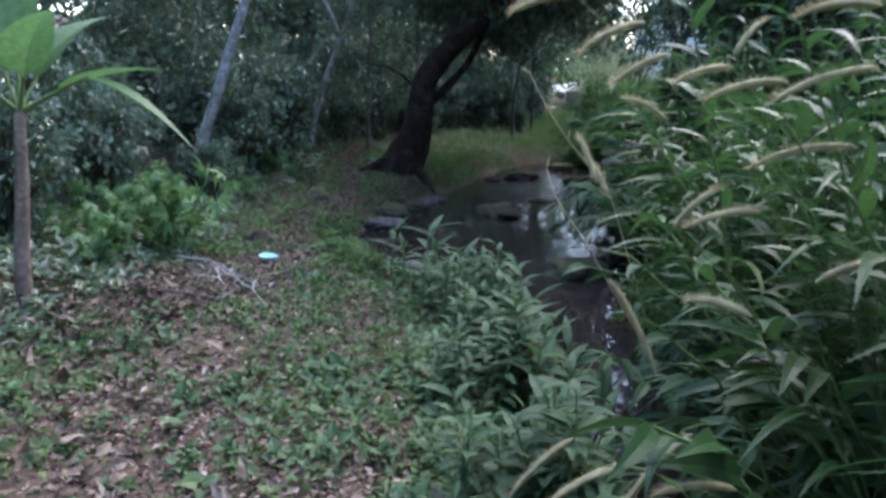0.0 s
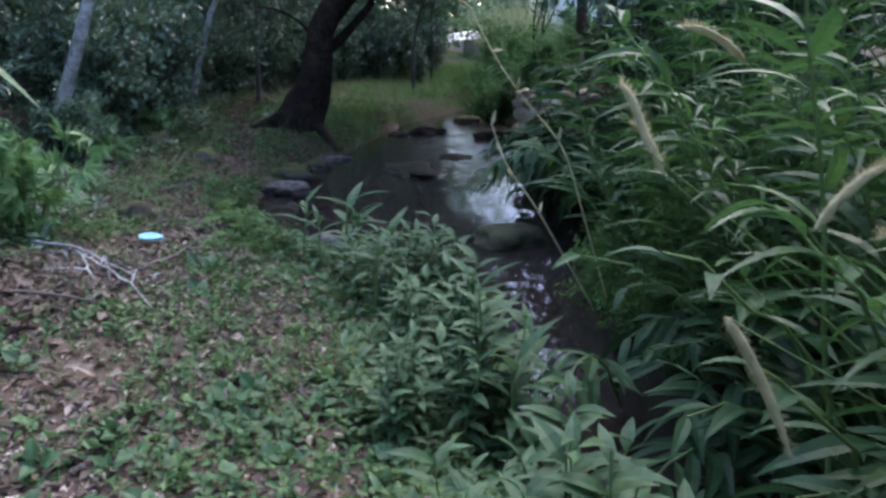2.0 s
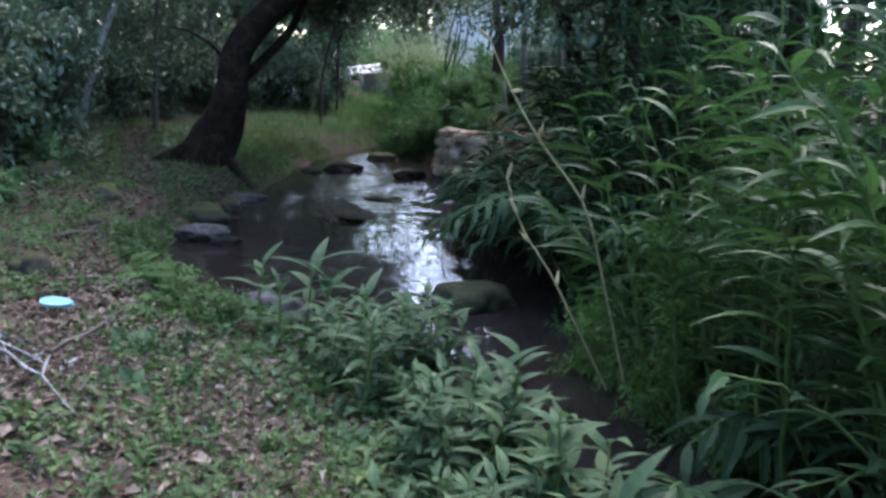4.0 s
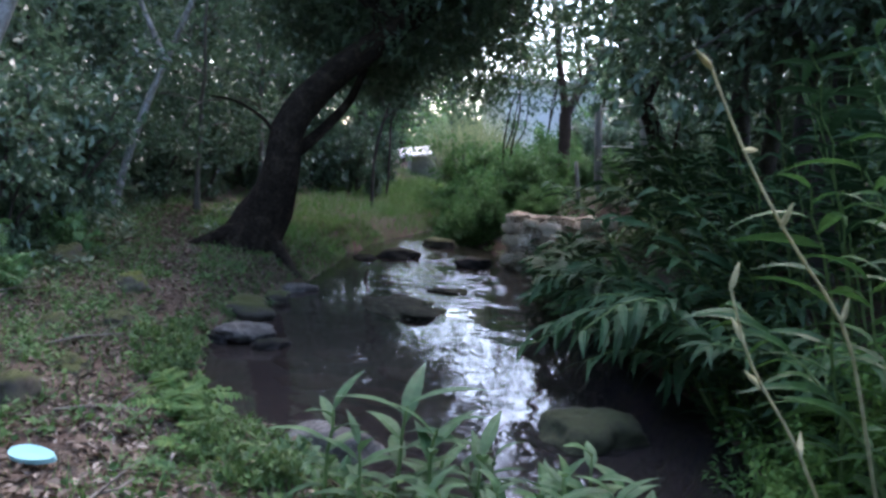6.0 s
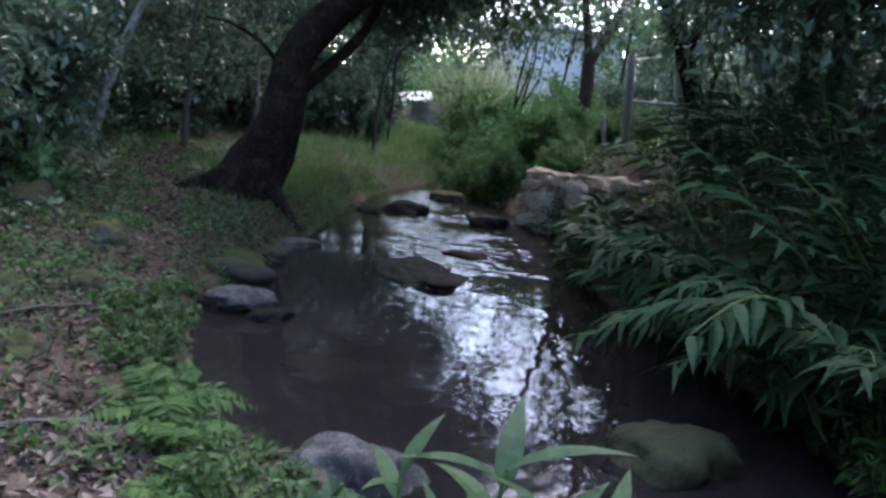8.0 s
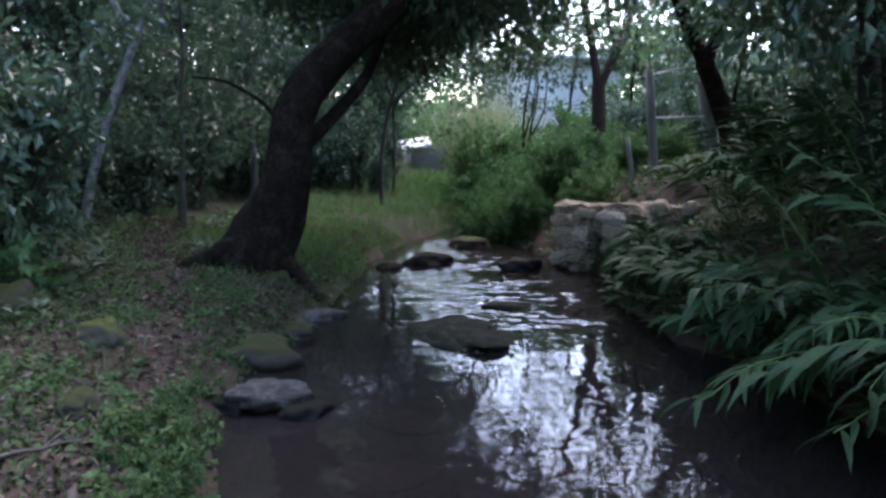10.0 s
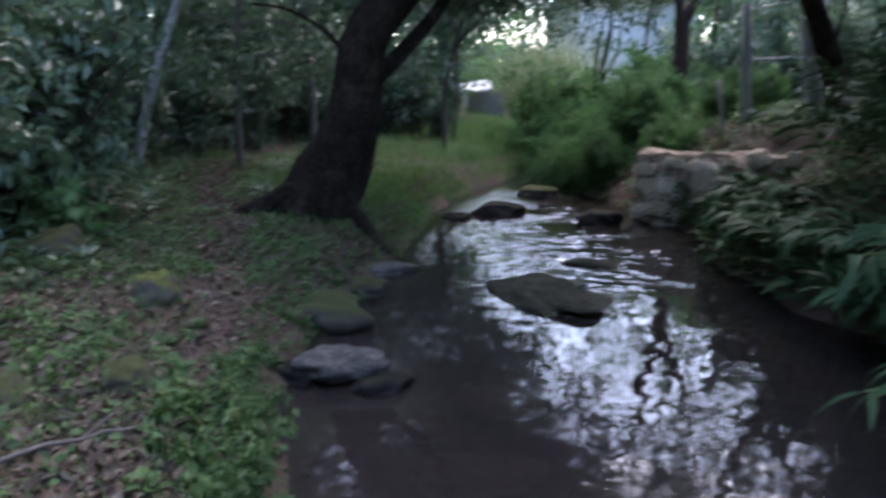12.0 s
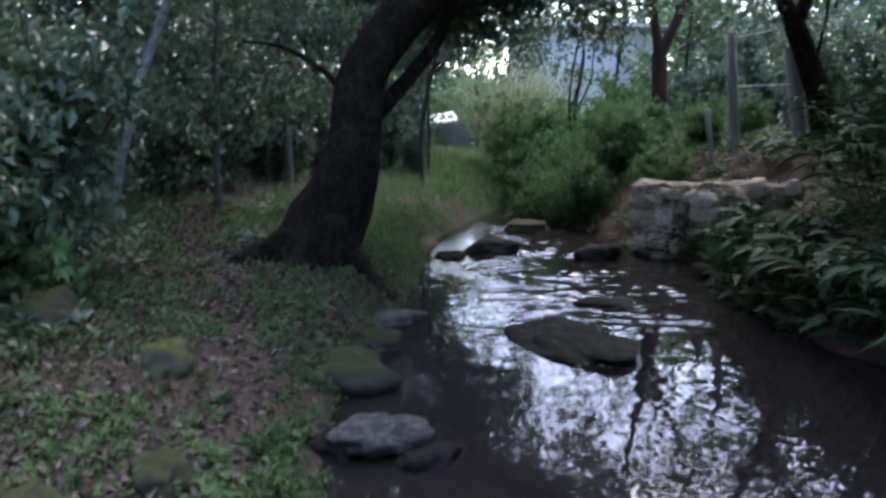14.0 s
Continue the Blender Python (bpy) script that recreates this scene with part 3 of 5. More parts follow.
# the leaning dark tree by the stream
def stream_tree():
    g = np.random.default_rng(3)
    root = thing("leaning_tree", (-1.85, 16.3, 0), "large dark tree leaning over the stream, roots in the bank", "tree")
    o = np.array([-1.85, 16.3, 0])
    spine = curve_through(np.array([(-2.05, 16.3, -0.5), (-2.0, 16.3, -0.05), (-1.82, 16.25, 0.4), (-1.65, 16.2, 0.85), (-1.62, 16.2, 1.25), (-1.53, 16.2, 1.6), (-1.25, 16.2, 1.98),
                                    (-0.9, 16.15, 2.32), (-0.4, 16.1, 2.72), (0.3, 15.9, 3.25), (1.2, 15.5, 3.95)]) - o, 30)
    r = np.interp(np.arange(30), [0, 3, 5, 7, 9, 12, 16, 20, 29], [0.46, 0.37, 0.3, 0.24, 0.21, 0.195, 0.175, 0.145, 0.06])
    s = Soup()
    s.add(*tube(spine, r, 16, 0.09, 1.0))
    part("trunk", s, BARK_DARK, root, smooth=True)
    for end, rad in (((-2.75, 16.15, -0.1), 0.13), ((-2.3, 15.75, -0.3), 0.1), ((-1.35, 15.95, -0.4), 0.12), ((-2.5, 16.9, -0.15), 0.1)):
        s = Soup()
        p = limb_points(np.array([-1.95, 16.25, 0.2]) - o, np.array(end) - o, 0.02, 8, g)
        s.add(*tube(p, rad * np.linspace(1.4, 0.45, 8), 8, 0.08))
        part("root", s, BARK_DARK, root, smooth=True)
    # a drooping bough over the bank and a bough behind the trunk
    for pts, r0, r1 in (([(-1.6, 16.2, 1.2), (-1.88, 16.2, 1.58), (-2.25, 16.2, 1.78), (-2.55, 16.2, 1.8)], 0.034, 0.01), ([(-1.58, 16.35, 1.1), (-1.2, 16.55, 1.45), (-0.85, 16.75, 1.85), (-0.6, 17.0, 2.5)], 0.085, 0.045)):
        s = Soup()
        s.add(*tube(curve_through(np.array(pts) - o, 12), np.linspace(r0, r1, 12), 8, 0.08))
        part("limb", s, BARK_DARK, root, smooth=True)
    centres, sizes = [], []
    # the dense heart of the crown, round the bend of the trunk
    for k in range(44):
        x = -1.9 + 2.5 * g.random()
        centres.append(np.array((x, 16.5 + 1.5 * g.random(), 2.15 + 0.25 * max(0.0, x + 0.6) + 1.9 * g.random())) - o)
        sizes.append(0.36 + 0.22 * g.random())
    for k in range(12):
        centres.append(np.array((-1.2 + 1.8 * g.random(), 15.6 + 0.4 * g.random(), 2.9 + 1.4 * g.random())) - o)
        sizes.append(0.35 + 0.2 * g.random())
    for i, end in ((19, (-2.6, 16.5, 4.0)), (20, (-1.8, 15.6, 4.6)), (18, (-0.9, 17.2, 4.4)), (20, (0.4, 15.0, 3.6)), (22, (-0.4, 14.6, 4.2)), (24, (0.9, 16.6, 3.3)), (26, (1.6, 14.6, 4.6)), (28, (2.2, 16.2, 4.6)),
                   (21, (-1.6, 14.4, 4.2)), (19, (-2.0, 18.0, 3.8)), (23, (0.2, 16.3, 2.95)), (25, (1.0, 15.6, 3.1))):
        s = Soup()
        p = limb_points(spine[i], np.array(end) - o, 0.25, 8, g)
        s.add(*tube(p, r[i] * np.linspace(0.5, 0.12, 8), 7))
        part("limb", s, BARK_DARK, root, smooth=True)
        for q in (4, 5, 6, 7):
            centres.append(p[q] + g.normal(scale=0.3, size=3) + (0, 0, 0.25))
            sizes.append(0.55 + 0.3 * g.random())
    # hanging sprays over the stream, and above them an added, unseen roof of leaves
    for x, y, z, q in ((-0.9, 16.4, 2.85, 0.45), (-0.45, 16.0, 2.75, 0.45), (-0.05, 15.9, 2.55, 0.42), (0.35, 16.2, 2.5, 0.4), (0.7, 15.8, 2.7, 0.45), (1.1, 16.2, 2.95, 0.4), (1.5, 15.9, 3.2, 0.5), (-1.9, 16.9, 2.9, 0.5),
                       (-1.3, 17.2, 2.9, 0.5), (0.0, 14.2, 4.6, 0.9), (1.0, 13.6, 4.9, 0.9), (0.3, 12.6, 5.2, 0.9), (1.8, 14.8, 4.6, 0.8), (-0.3, 15.4, 3.9, 0.8), (0.9, 15.2, 4.1, 0.7), (1.9, 13.0, 5.2, 0.9),
                       (-0.6, 12.0, 5.4, 0.9)):
        centres.append(np.array((x, y, z)) - o)
        sizes.append(q)
    # more of the unseen roof, added to shade what lies below
    for k in range(14):
        y = 11.3 + 6.0 * g.random()
        x = -0.6 + (3.0 if y < 14.6 else 1.2) * g.random()
        low = 4.2 + 0.12 * (y - 12) if y < 14.6 else 3.1
        centres.append(np.array((x, y, low + 0.3 + 2.0 * g.random())) - o)
        sizes.append(0.6 + 0.35 * g.random())
    # high clumps added to keep bright sky out of the water's reflection
    for k in range(48):
        x = -1.9 + 3.5 * g.random()
        centres.append(np.array((x, 17.4 + 3.0 * g.random(), 3.1 + 2.7 * g.random())) - o)
        sizes.append(0.6 + 0.3 * g.random())
    for k in range(34):
        centres.append(np.array((-1.2 + 2.8 * g.random(), 18.0 + 2.5 * g.random(), 3.0 + 1.0 * g.random())) - o)
        sizes.append(0.4 + 0.25 * g.random())
    for k in range(30):
        x = -0.8 + 1.7 * g.random()
        centres.append(np.array((x, 18.6 + 2.6 * g.random(), 2.35 + 0.35 * max(0, x) + 1.5 * g.random())) - o)
        sizes.append(0.36 + 0.2 * g.random())
    # loose sprays that fray the crown's edge over the water
    for k in range(30):
        x = 0.5 + 2.0 * g.random()
        centres.append(np.array((x, 16.6 + 2.8 * g.random(), 2.5 + 0.45 * x + 1.3 * g.random())) - o)
        sizes.append(0.17 + 0.16 * g.random())
    s = Soup()
    foliage(s, centres, sizes, 640, CHIP, 0.12, g)
    part("crown", s, LEAF_DARK, root)


stream_tree()


# forest on the left and behind
def plant(source, spots, group):
    g = np.random.default_rng(len(spots))
    first = True
    for x, y, k in spots:
        m = pose(x, y, float(ground_z(x, y)) - 0.02, 0, 0, g.random() * 360)
        if first:
            source.matrix_basis = m
            source.scale = (k, k, k)
            source["group"] = group
            ob = source
        else:
            ob = copy_thing(source, m)
            ob.scale = (k, k, k)
        first = False


limbed("pale_tree", "slender pale-barked tree leaning over the bank", (-4.5, 13.0, 0.1),
       [([(-0.1, 0, -0.4), (0.05, 0, 0), (0.33, 0, 0.75), (0.9, 0, 2.3), (1.6, 0.1, 4.2), (2.2, 0.2, 5.6)], 0.085, 0.04), ([(1.2, 0, 3.2), (0.6, 0.5, 4.2), (0.2, 0.9, 5.0)], 0.05, 0.02)],
       [(2.2, 0.2, 5.4, 1.0), (1.7, -0.5, 4.8, 0.9), (0.3, 0.9, 5.0, 1.0), (1.4, 0.9, 4.5, 0.8), (-0.3, 0.2, 4.2, 0.9), (0.4, -0.6, 3.4, 0.6)], BARK_PALE, LEAF_FOREST, 600, 0.14, 11)
limbed("pale_tree", "thin pale-barked tree leaning in the shade", (-4.35, 18.5, 0.2),
       [([(0, 0, -0.4), (0.1, 0, 0.3), (0.35, 0, 1.2), (0.95, 0, 2.7), (1.5, 0.1, 4.2), (1.8, 0.2, 5.6)], 0.065, 0.03), ([(0.7, 0, 2.2), (0.2, 0.3, 3.2), (-0.2, 0.6, 4.2)], 0.05, 0.02)],
       [(1.8, 0.2, 5.4, 1.1), (1.3, -0.5, 4.6, 0.9), (-0.2, 0.6, 4.3, 1.0), (0.9, 0.8, 4.2, 0.9), (-0.6, -0.3, 3.4, 0.8)], BARK_PALE, LEAF_FOREST, 600, 0.15, 12)

TALL = make_tree("forest_tree", 8.0, (0.4, 0.2), 0.15, 0.4, 2.3, BARK_MID, LEAF_DARK, "tall dark-leaved forest tree in the shade", 31, per=240, size=0.19, clumps=26)
# those near x 3.6 to 4.6, y 12.8 to 15.2 are added to shade the right bank
plant(TALL, [(-4.2, 27.6, 1.1), (-6.1, 27, 1.2), (-7.6, 24.6, 1.1), (-9.2, 21.4, 1.2), (-8.8, 16.2, 1.1), (-5.2, 30, 1.2), (-9, 12.4, 1.1), (6.2, 38, 0.8), (0.3, 33.5, 1.1), (-14, 22, 1.4), (-10, 30, 1.3), (-6.5, 33, 1.3), (-13.5, 9, 1.3), (-3.5, 36, 1.3), (-0.6, 31, 1.0), (-2.5, 33, 1.2), (-8, 31, 1.3),
             (-2.5, -3.5, 1.1), (3.5, -3.5, 1.0), (-6.5, -2, 1.1), (8.5, 0, 1.1), (7.6, 7.4, 1.0), (5.6, 11.0, 0.9), (3.7, 13.4, 0.72), (3.6, 12.8, 0.75), (3.9, 15.2, 0.8), (4.6, 14.0, 0.85), (5.6, 12, 1.0), (4.9, 16.4, 0.8), (6.2, 15.2, 0.95), (9.5, 10, 1.2), (9, 18, 1.1), (-12, 19, 1.3), (-12.5, 13, 1.3), (-11.5, 27, 1.4), (-11.5, 6, 1.2)], "forest trees")
SLIM = make_tree("forest_tree", 6.5, (-0.5, 0.5), 0.05, 0.32, 1.6, BARK_SLIM, LEAF_FOREST, "slim forest tree with dark green leaves", 32, per=400, size=0.15, clumps=18)
plant(SLIM, [(-2.6, 22.5, 1.1), (-5.4, 16.3, 1), (-4.2, 22.5, 1), (-7.5, 19.5, 1), (-1.8, 29.5, 1.3), (-3.4, 25.5, 1.1), (8.2, 26.5, 1.1), (-5.4, 24.2, 1.1), (-3.3, 19.6, 0.8), (-6, 6.8, 1.0)], "slim forest trees")
BUSH = make_shrub("forest_shrub", 1.9, 1.0, LEAF_GLOSSY, "glossy dark green shrub under the forest trees", 41, canes=14, per=230, size=0.12)
plant(BUSH, [(-1.5, 26.2, 0.9), (-0.7, 27.4, 1.0), (-2.3, 25.4, 0.8), (0.1, 29.4, 1.0), (-0.2, 26.2, 0.55), (-3.7, 21.6, 0.9), (-4.9, 22.6, 1.1), (-2.9, 24.8, 1.0), (-3.5, 27.2, 1.2), (-5.8, 19.2, 1.1), (-4.9, 14.6, 1), (-5.6, 12.8, 1.1), (-4.9, 11.4, 0.9), (-5.3, 9.6, 1.0), (-5.1, 17, 1.0), (-6.2, 18.4, 1.1), (-4.5, 9.0, 0.8), (-4.7, 7.3, 0.9), (-4.1, 20.4, 0.9), (-5.4, 20, 1.2), (-6.6, 16.6, 1.3),
             (-3.0, 26, 1.1), (-4.4, 25, 1.2), (-6.2, 22.8, 1.3), (-2.0, 28.5, 1.2), (-7.4, 13.9, 1.3), (-6.6, 10, 1.3), (-5.6, 6.2, 1.1), (-7.2, 7.5, 1.3), (-5.6, 26.5, 1.3), (-0.4, 32, 1.2), (-5, 4, 1.1),
             (-3.6, 0.0, 1.1), (0.5, -2.5, 1.1), (3.6, 0.4, 1.1), (5.2, 2.5, 1.2), (-7.6, 17.6, 1.4), (-7.4, 21, 1.4), (-7.8, 11.6, 1.4), (-4.2, 22.6, 1.0), (-2.6, 23.6, 0.8), (-1.2, 29, 1.0), (-4.15, 15.2, 1.2), (-4.3, 14.2, 0.9), (-4.6, 16.0, 1.2), (-3.9, 12.2, 0.5),
             (-4.6, 19.0, 0.8), (5.0, 23.6, 0.8), (5.9, 21.5, 1.0), (6.5, 18.8, 1.1), (5.8, 17.0, 1.1), (5.3, 27, 1.1), (6.9, 25, 1.4), (8, 21, 1.5), (5.4, 18.6, 0.8), (4.3, 17.6, 0.55), (7.2, 23, 1.3)], "understorey shrubs")

# the woods all round, too far to tell the leaves of one tree from another's
g0 = np.random.default_rng(77)
far = Soup()
for k in range(330):
    a = g0.random() * 2 * np.pi
    d = 17 + 26 * g0.random()
    x, y = -1 + d * math.sin(a), 14 + d * math.cos(a)
    open_side = 0.02 < math.atan2(x + 1.5, y - 9) < 0.36
    h = (2.3 if open_side else 8.0) * (0.35 + 0.75 * g0.random())
    if open_side and y < 40:
        continue
    z = float(ground_z(x, y))
    foliage(far, [np.array([x, y, z + h * t]) for t in (0.15, 0.5, 0.85)], [2.2, 2.0, 1.5], 40, CHIP, 0.5, g0)
tagged(part("far_woods", far, LEAF_DARK), "dark woods closing the valley all round", "woods", kind="stuff")


# ---- right bank ----
def cane(root, base, tip, bend, leaves, length, g, mat=LEAF_GINGER, split=False, leafmesh=None):
    """An arching cane with two ranks of long leaves."""
    p = limb_points(base, tip, bend, 12, g)
    s = Soup()
    s.add(*tube(p, 0.011 * np.linspace(1, 0.35, 12), 5))
    t = np.linspace(0.22, 1.0, leaves)
    tang = unit(np.gradient(p, axis=0))
    pos = np.stack([np.interp(t, np.linspace(0, 1, 12), p[:, k]) for k in range(3)], -1)
    tg = unit(np.stack([np.interp(t, np.linspace(0, 1, 12), tang[:, k]) for k in range(3)], -1))
    side = unit(np.cross(tg, np.array([0.15, 0.2, 1.0])))
    sgn = np.where(np.arange(leaves) % 2, 1.0, -1.0)[:, None]
    ahead = unit(tg * 0.75 + side * sgn * 0.8 + g.normal(scale=0.16, size=(leaves, 3)))
    up = unit(np.array([0, 0, 1.0]) + g.normal(scale=0.25, size=(leaves, 3)) - 0.3 * tg)
    ln = length * (0.7 + 0.5 * g.random(leaves)) * np.interp(t, [0.2, 0.5, 1], [0.8, 1.1, 0.8])
    R = frames_of(ahead, up)
    if split:
        st = part("cane", s, STEM, root, smooth=True)
        for a, b, c in zip(pos, R, ln):
            ob = new("leaf", leafmesh)
            ob.parent = st
            m = Matrix([list(r) + [0] for r in b] + [[0, 0, 0, 1]])
            ob.matrix_basis = Matrix.Translation(a) @ m @ Matrix.Diagonal((c, c, c, 1))
        return None
    return s, (pos, R, ln)


GINGER_LEAF = Soup()
GINGER_LEAF.add(*LANCE)
GINGER_LEAF = GINGER_LEAF.mesh("leaf", LEAF_GINGER)
PALM_LEAF = Soup()
PALM_LEAF.add(*blade(0.125, 7, 1.3, 0.35, 0.2))
PALM_LEAF = PALM_LEAF.mesh("leaf", LEAF_PALM)


def ginger_clump(x, y, n, height, reach, heading, seed, split=False, length=0.34, arch=0.22):
    g = np.random.default_rng(seed)
    z = float(ground_z(x, y))
    if split:
        root = thing("palm_grass_clump", (x, y, z), "tall clump of broad-bladed bright green palm grass on the bank", "plant", "palm grass clumps")
    else:
        root = thing("ginger_clump", (x, y, z), "dense clump of long-leaved green canes overhanging the stream", "plant", "canes on the far bank")
    for k in range(n):
        a = radians(heading) + g.normal(scale=0.7)
        b = np.array([g.normal(scale=0.22), g.normal(scale=0.3), -0.05])
        out = reach * (0.2 + 0.9 * g.random())
        h = height * ((0.62 if split else 0.4) + (0.43 if split else 0.65) * g.random())
        tip = b + np.array([math.cos(a) * out, math.sin(a) * out, h])
        r = cane(root, b, tip, arch * out, 18 if split else 15, length, g, split=split, leafmesh=PALM_LEAF)
        if r:
            st = part("cane", r[0], STEM, root, smooth=True)
            leaves = Soup()
            leaves.scatter(*LANCE, *r[1])
            # tall near clumps borrow the lighter leaf colour in place of stronger light
            part("foliage", leaves, LEAF_PALM if y < 9.5 and height > 1 else LEAF_GINGER, st)


for k, (x, y, n, h, r, a) in enumerate([(1.95, 5.0, 13, 2.0, 0.9, 180), (2.1, 6.2, 13, 2.1, 0.9, 185), (2.1, 7.3, 14, 2.2, 0.95, 182), (1.95, 7.0, 10, 1.7, 0.9, 178), (1.95, 8.3, 13, 1.95, 1.0, 182), (2.1, 4.0, 12, 2.0, 0.9, 180), (2.5, 5.4, 14, 2.1, 0.8, 170),
                                        (1.85, 3.8, 8, 1.3, 0.7, 170), (2.0, 3.3, 9, 1.7, 0.7, 175)]):
    ginger_clump(x, y, n, h, r, a, 100 + k, split=True, length=0.38)
for k, (x, y, n, h, r, a) in enumerate([(2.7, 6.8, 18, 2.2, 0.9, 180), (2.9, 4.3, 18, 2.3, 0.8, 180), (2.6, 8.2, 18, 1.9, 0.9, 180), (2.5, 11.6, 20, 1.5, 1.1, 185), (3.0, 9.8, 20, 2.0, 1.0, 180), (3.1, 11.2, 20, 2.2, 1.0, 180),
                                        (3.1, 12.8, 20, 1.8, 1.0, 180), (3.2, 14.4, 18, 1.4, 1.0, 180), (3.7, 8, 18, 2.4, 1, 180), (3.9, 10.3, 18, 2.5, 1, 180), (4.0, 12.5, 18, 2.2, 1, 180), (3.6, 6, 18, 2.4, 1, 180),
                                        (3.4, 15.8, 16, 1.3, 1, 180)]):
    ginger_clump(x, y, n, h, r, a, 200 + k)
# low canes that hang over the water
for k, (x, y, n, h, r, a) in enumerate([(2.1, 9.9, 10, 0.75, 0.7, 170), (1.8, 4.7, 12, 1.15, 0.7, 185), (1.85, 5.8, 12, 1.1, 0.75, 180), (2.05, 10.8, 16, 0.7, 1.2, 190), (2.15, 11.8, 18, 0.7, 1.05, 190), (2.15, 12.7, 18, 0.7, 0.85, 190), (2.05, 13.6, 14, 0.55, 0.55, 190),
                                        (2.05, 14.5, 12, 0.45, 0.45, 195), (2.1, 15.4, 10, 0.4, 0.4, 195), (2.35, 16.2, 9, 0.4, 0.4, 190), (1.95, 7.2, 6, 0.5, 0.8, 180), (1.75, 4.3, 9, 0.8, 0.45, 185), (1.7, 5.2, 8, 0.7, 0.5, 185), (1.7, 6.2, 9, 0.6, 0.8, 185)]):
    ginger_clump(x, y, n, h, r, a, 300 + k, arch=0.35)


BROAD_LEAF = Soup()
BROAD_LEAF.add(*blade(0.25, 6, 1.0))
BROAD_LEAF = BROAD_LEAF.mesh("leaf", LEAF_GINGER)
FROND_LEAF = Soup()
FROND_LEAF.add(*blade(0.15, 5, 0.8))
FROND_LEAF = FROND_LEAF.mesh("leaf", LEAF_GINGER)
g0 = np.random.default_rng(81)
for x, y, tip, n, ln in ((1.75, 5.2, (1.0, 4.95, 1.15), 6, 0.25), (1.8, 5.5, (0.72, 5.1, 1.05), 6, 0.23), (1.7, 5.0, (1.05, 5.0, 0.95), 5, 0.22), (1.6, 5.0, (0.84, 4.75, 0.9), 6, 0.2), (1.8, 4.7, (1.3, 4.8, 1.3), 6, 0.24),
                          (1.75, 4.2, (1.1, 3.8, 0.7), 6, 0.22), (1.75, 3.9, (1.0, 3.7, 0.45), 6, 0.2), (1.7, 4.4, (0.95, 4.1, 0.5), 6, 0.2), (1.85, 6.4, (0.75, 6.3, 0.7), 7, 0.24), (1.9, 6.0, (1.05, 5.7, 0.75), 6, 0.24), (1.8, 5.8, (1.0, 5.6, 0.35), 7, 0.24), (1.75, 5.2, (1.05, 5.0, 0.4), 7, 0.22), (1.85, 6.6, (1.1, 6.4, 0.25), 7, 0.25), (1.75, 4.8, (1.0, 4.6, 0.55), 7, 0.2), (1.9, 7.2, (1.15, 7.1, 0.3), 7, 0.25),
                          (2.05, 12.2, (0.62, 11.75, -0.08), 26, 0.3), (2.1, 12.0, (0.72, 11.5, 0.12), 24, 0.3), (2.05, 11.4, (0.9, 11.0, 0.0), 22, 0.28), (2.1, 12.6, (0.8, 12.4, 0.2), 24, 0.28), (2.15, 11.8, (1.0, 11.3, 0.4), 22, 0.28)):
    z = float(ground_z(x, y))
    root = thing("broad_leaved_cane", (x, y, z), "arching cane with broad hanging green leaves over the water", "plant", "broad-leaved canes")
    cane(root, np.array((0, 0, -0.05)), np.array(tip) - (x, y, z), 0.25, n, ln, g0, split=True, leafmesh=FROND_LEAF if n > 12 else BROAD_LEAF)


# ---- masonry, fence, trees and houses on the far right ----
def box_soup(x0, x1, y0, y1, z0, z1):
    s = Soup()
    s.add([(x0, y0, z0), (x1, y0, z0), (x1, y1, z0), (x0, y1, z0), (x0, y0, z1), (x1, y0, z1), (x1, y1, z1), (x0, y1, z1)],
          [(0, 3, 2, 1), (4, 5, 6, 7), (0, 1, 5, 4), (1, 2, 6, 5), (2, 3, 7, 6), (3, 0, 4, 7)])
    return s


MASONRY = mat_surface("masonry", [(0.37, (0.06, 0.045, 0.03)), (0.45, (0.19, 0.135, 0.088)), (0.53, (0.34, 0.27, 0.195)), (0.62, (0.58, 0.5, 0.4))], 4.5, 22, 0.9, 0.8, 0.02)
CONCRETE = mat_surface("concrete", [(0.3, (0.16, 0.16, 0.15)), (0.6, (0.3, 0.3, 0.28)), (0.75, (0.4, 0.4, 0.38))], 3, 40, 0.9, 0.3, 0.008)
WALL = mat_surface("house_paint", [(0.3, (0.76, 0.75, 0.72)), (0.7, (0.86, 0.85, 0.82))], 0.6, 6, 0.8, 0.1, 0.01)
METAL = mat_surface("zinc_sheet", [(0.3, (0.66, 0.67, 0.7)), (0.7, (0.8, 0.81, 0.83))], 1, 20, 0.4, 0.1, 0.01)

def hewn_block(size, seed):
    """A rough-hewn block: a finely cut box with a broken, weathered face."""
    bm = bmesh.new()
    bmesh.ops.create_cube(bm, size=1.0)
    bmesh.ops.subdivide_edges(bm, edges=bm.edges[:], cuts=15, use_grid_fill=True)
    off = Vector((seed, seed * 2.0, 0))
    for v in bm.verts:
        v.co = Vector(((v.co.x + 0.5) * size[0], (v.co.y + 0.5) * size[1], (v.co.z + 0.5) * size[2]))
        k = v.co * 5 + off
        v.co += 0.05 * noise.noise_vector(v.co * 2.2 + off) + 0.035 * noise.noise_vector(k) + 0.015 * noise.noise_vector(k * 3)
        # hollows where stones have fallen out
        v.co.y += 0.09 * max(0.0, noise.noise(v.co * 3.1 + off * 3) - 0.12) * 3 * (1 if v.co.y < 0.15 else 0)
    me = bpy.data.meshes.new("block")
    bm.to_mesh(me)
    bm.free()
    me.materials.append(MASONRY)
    return me



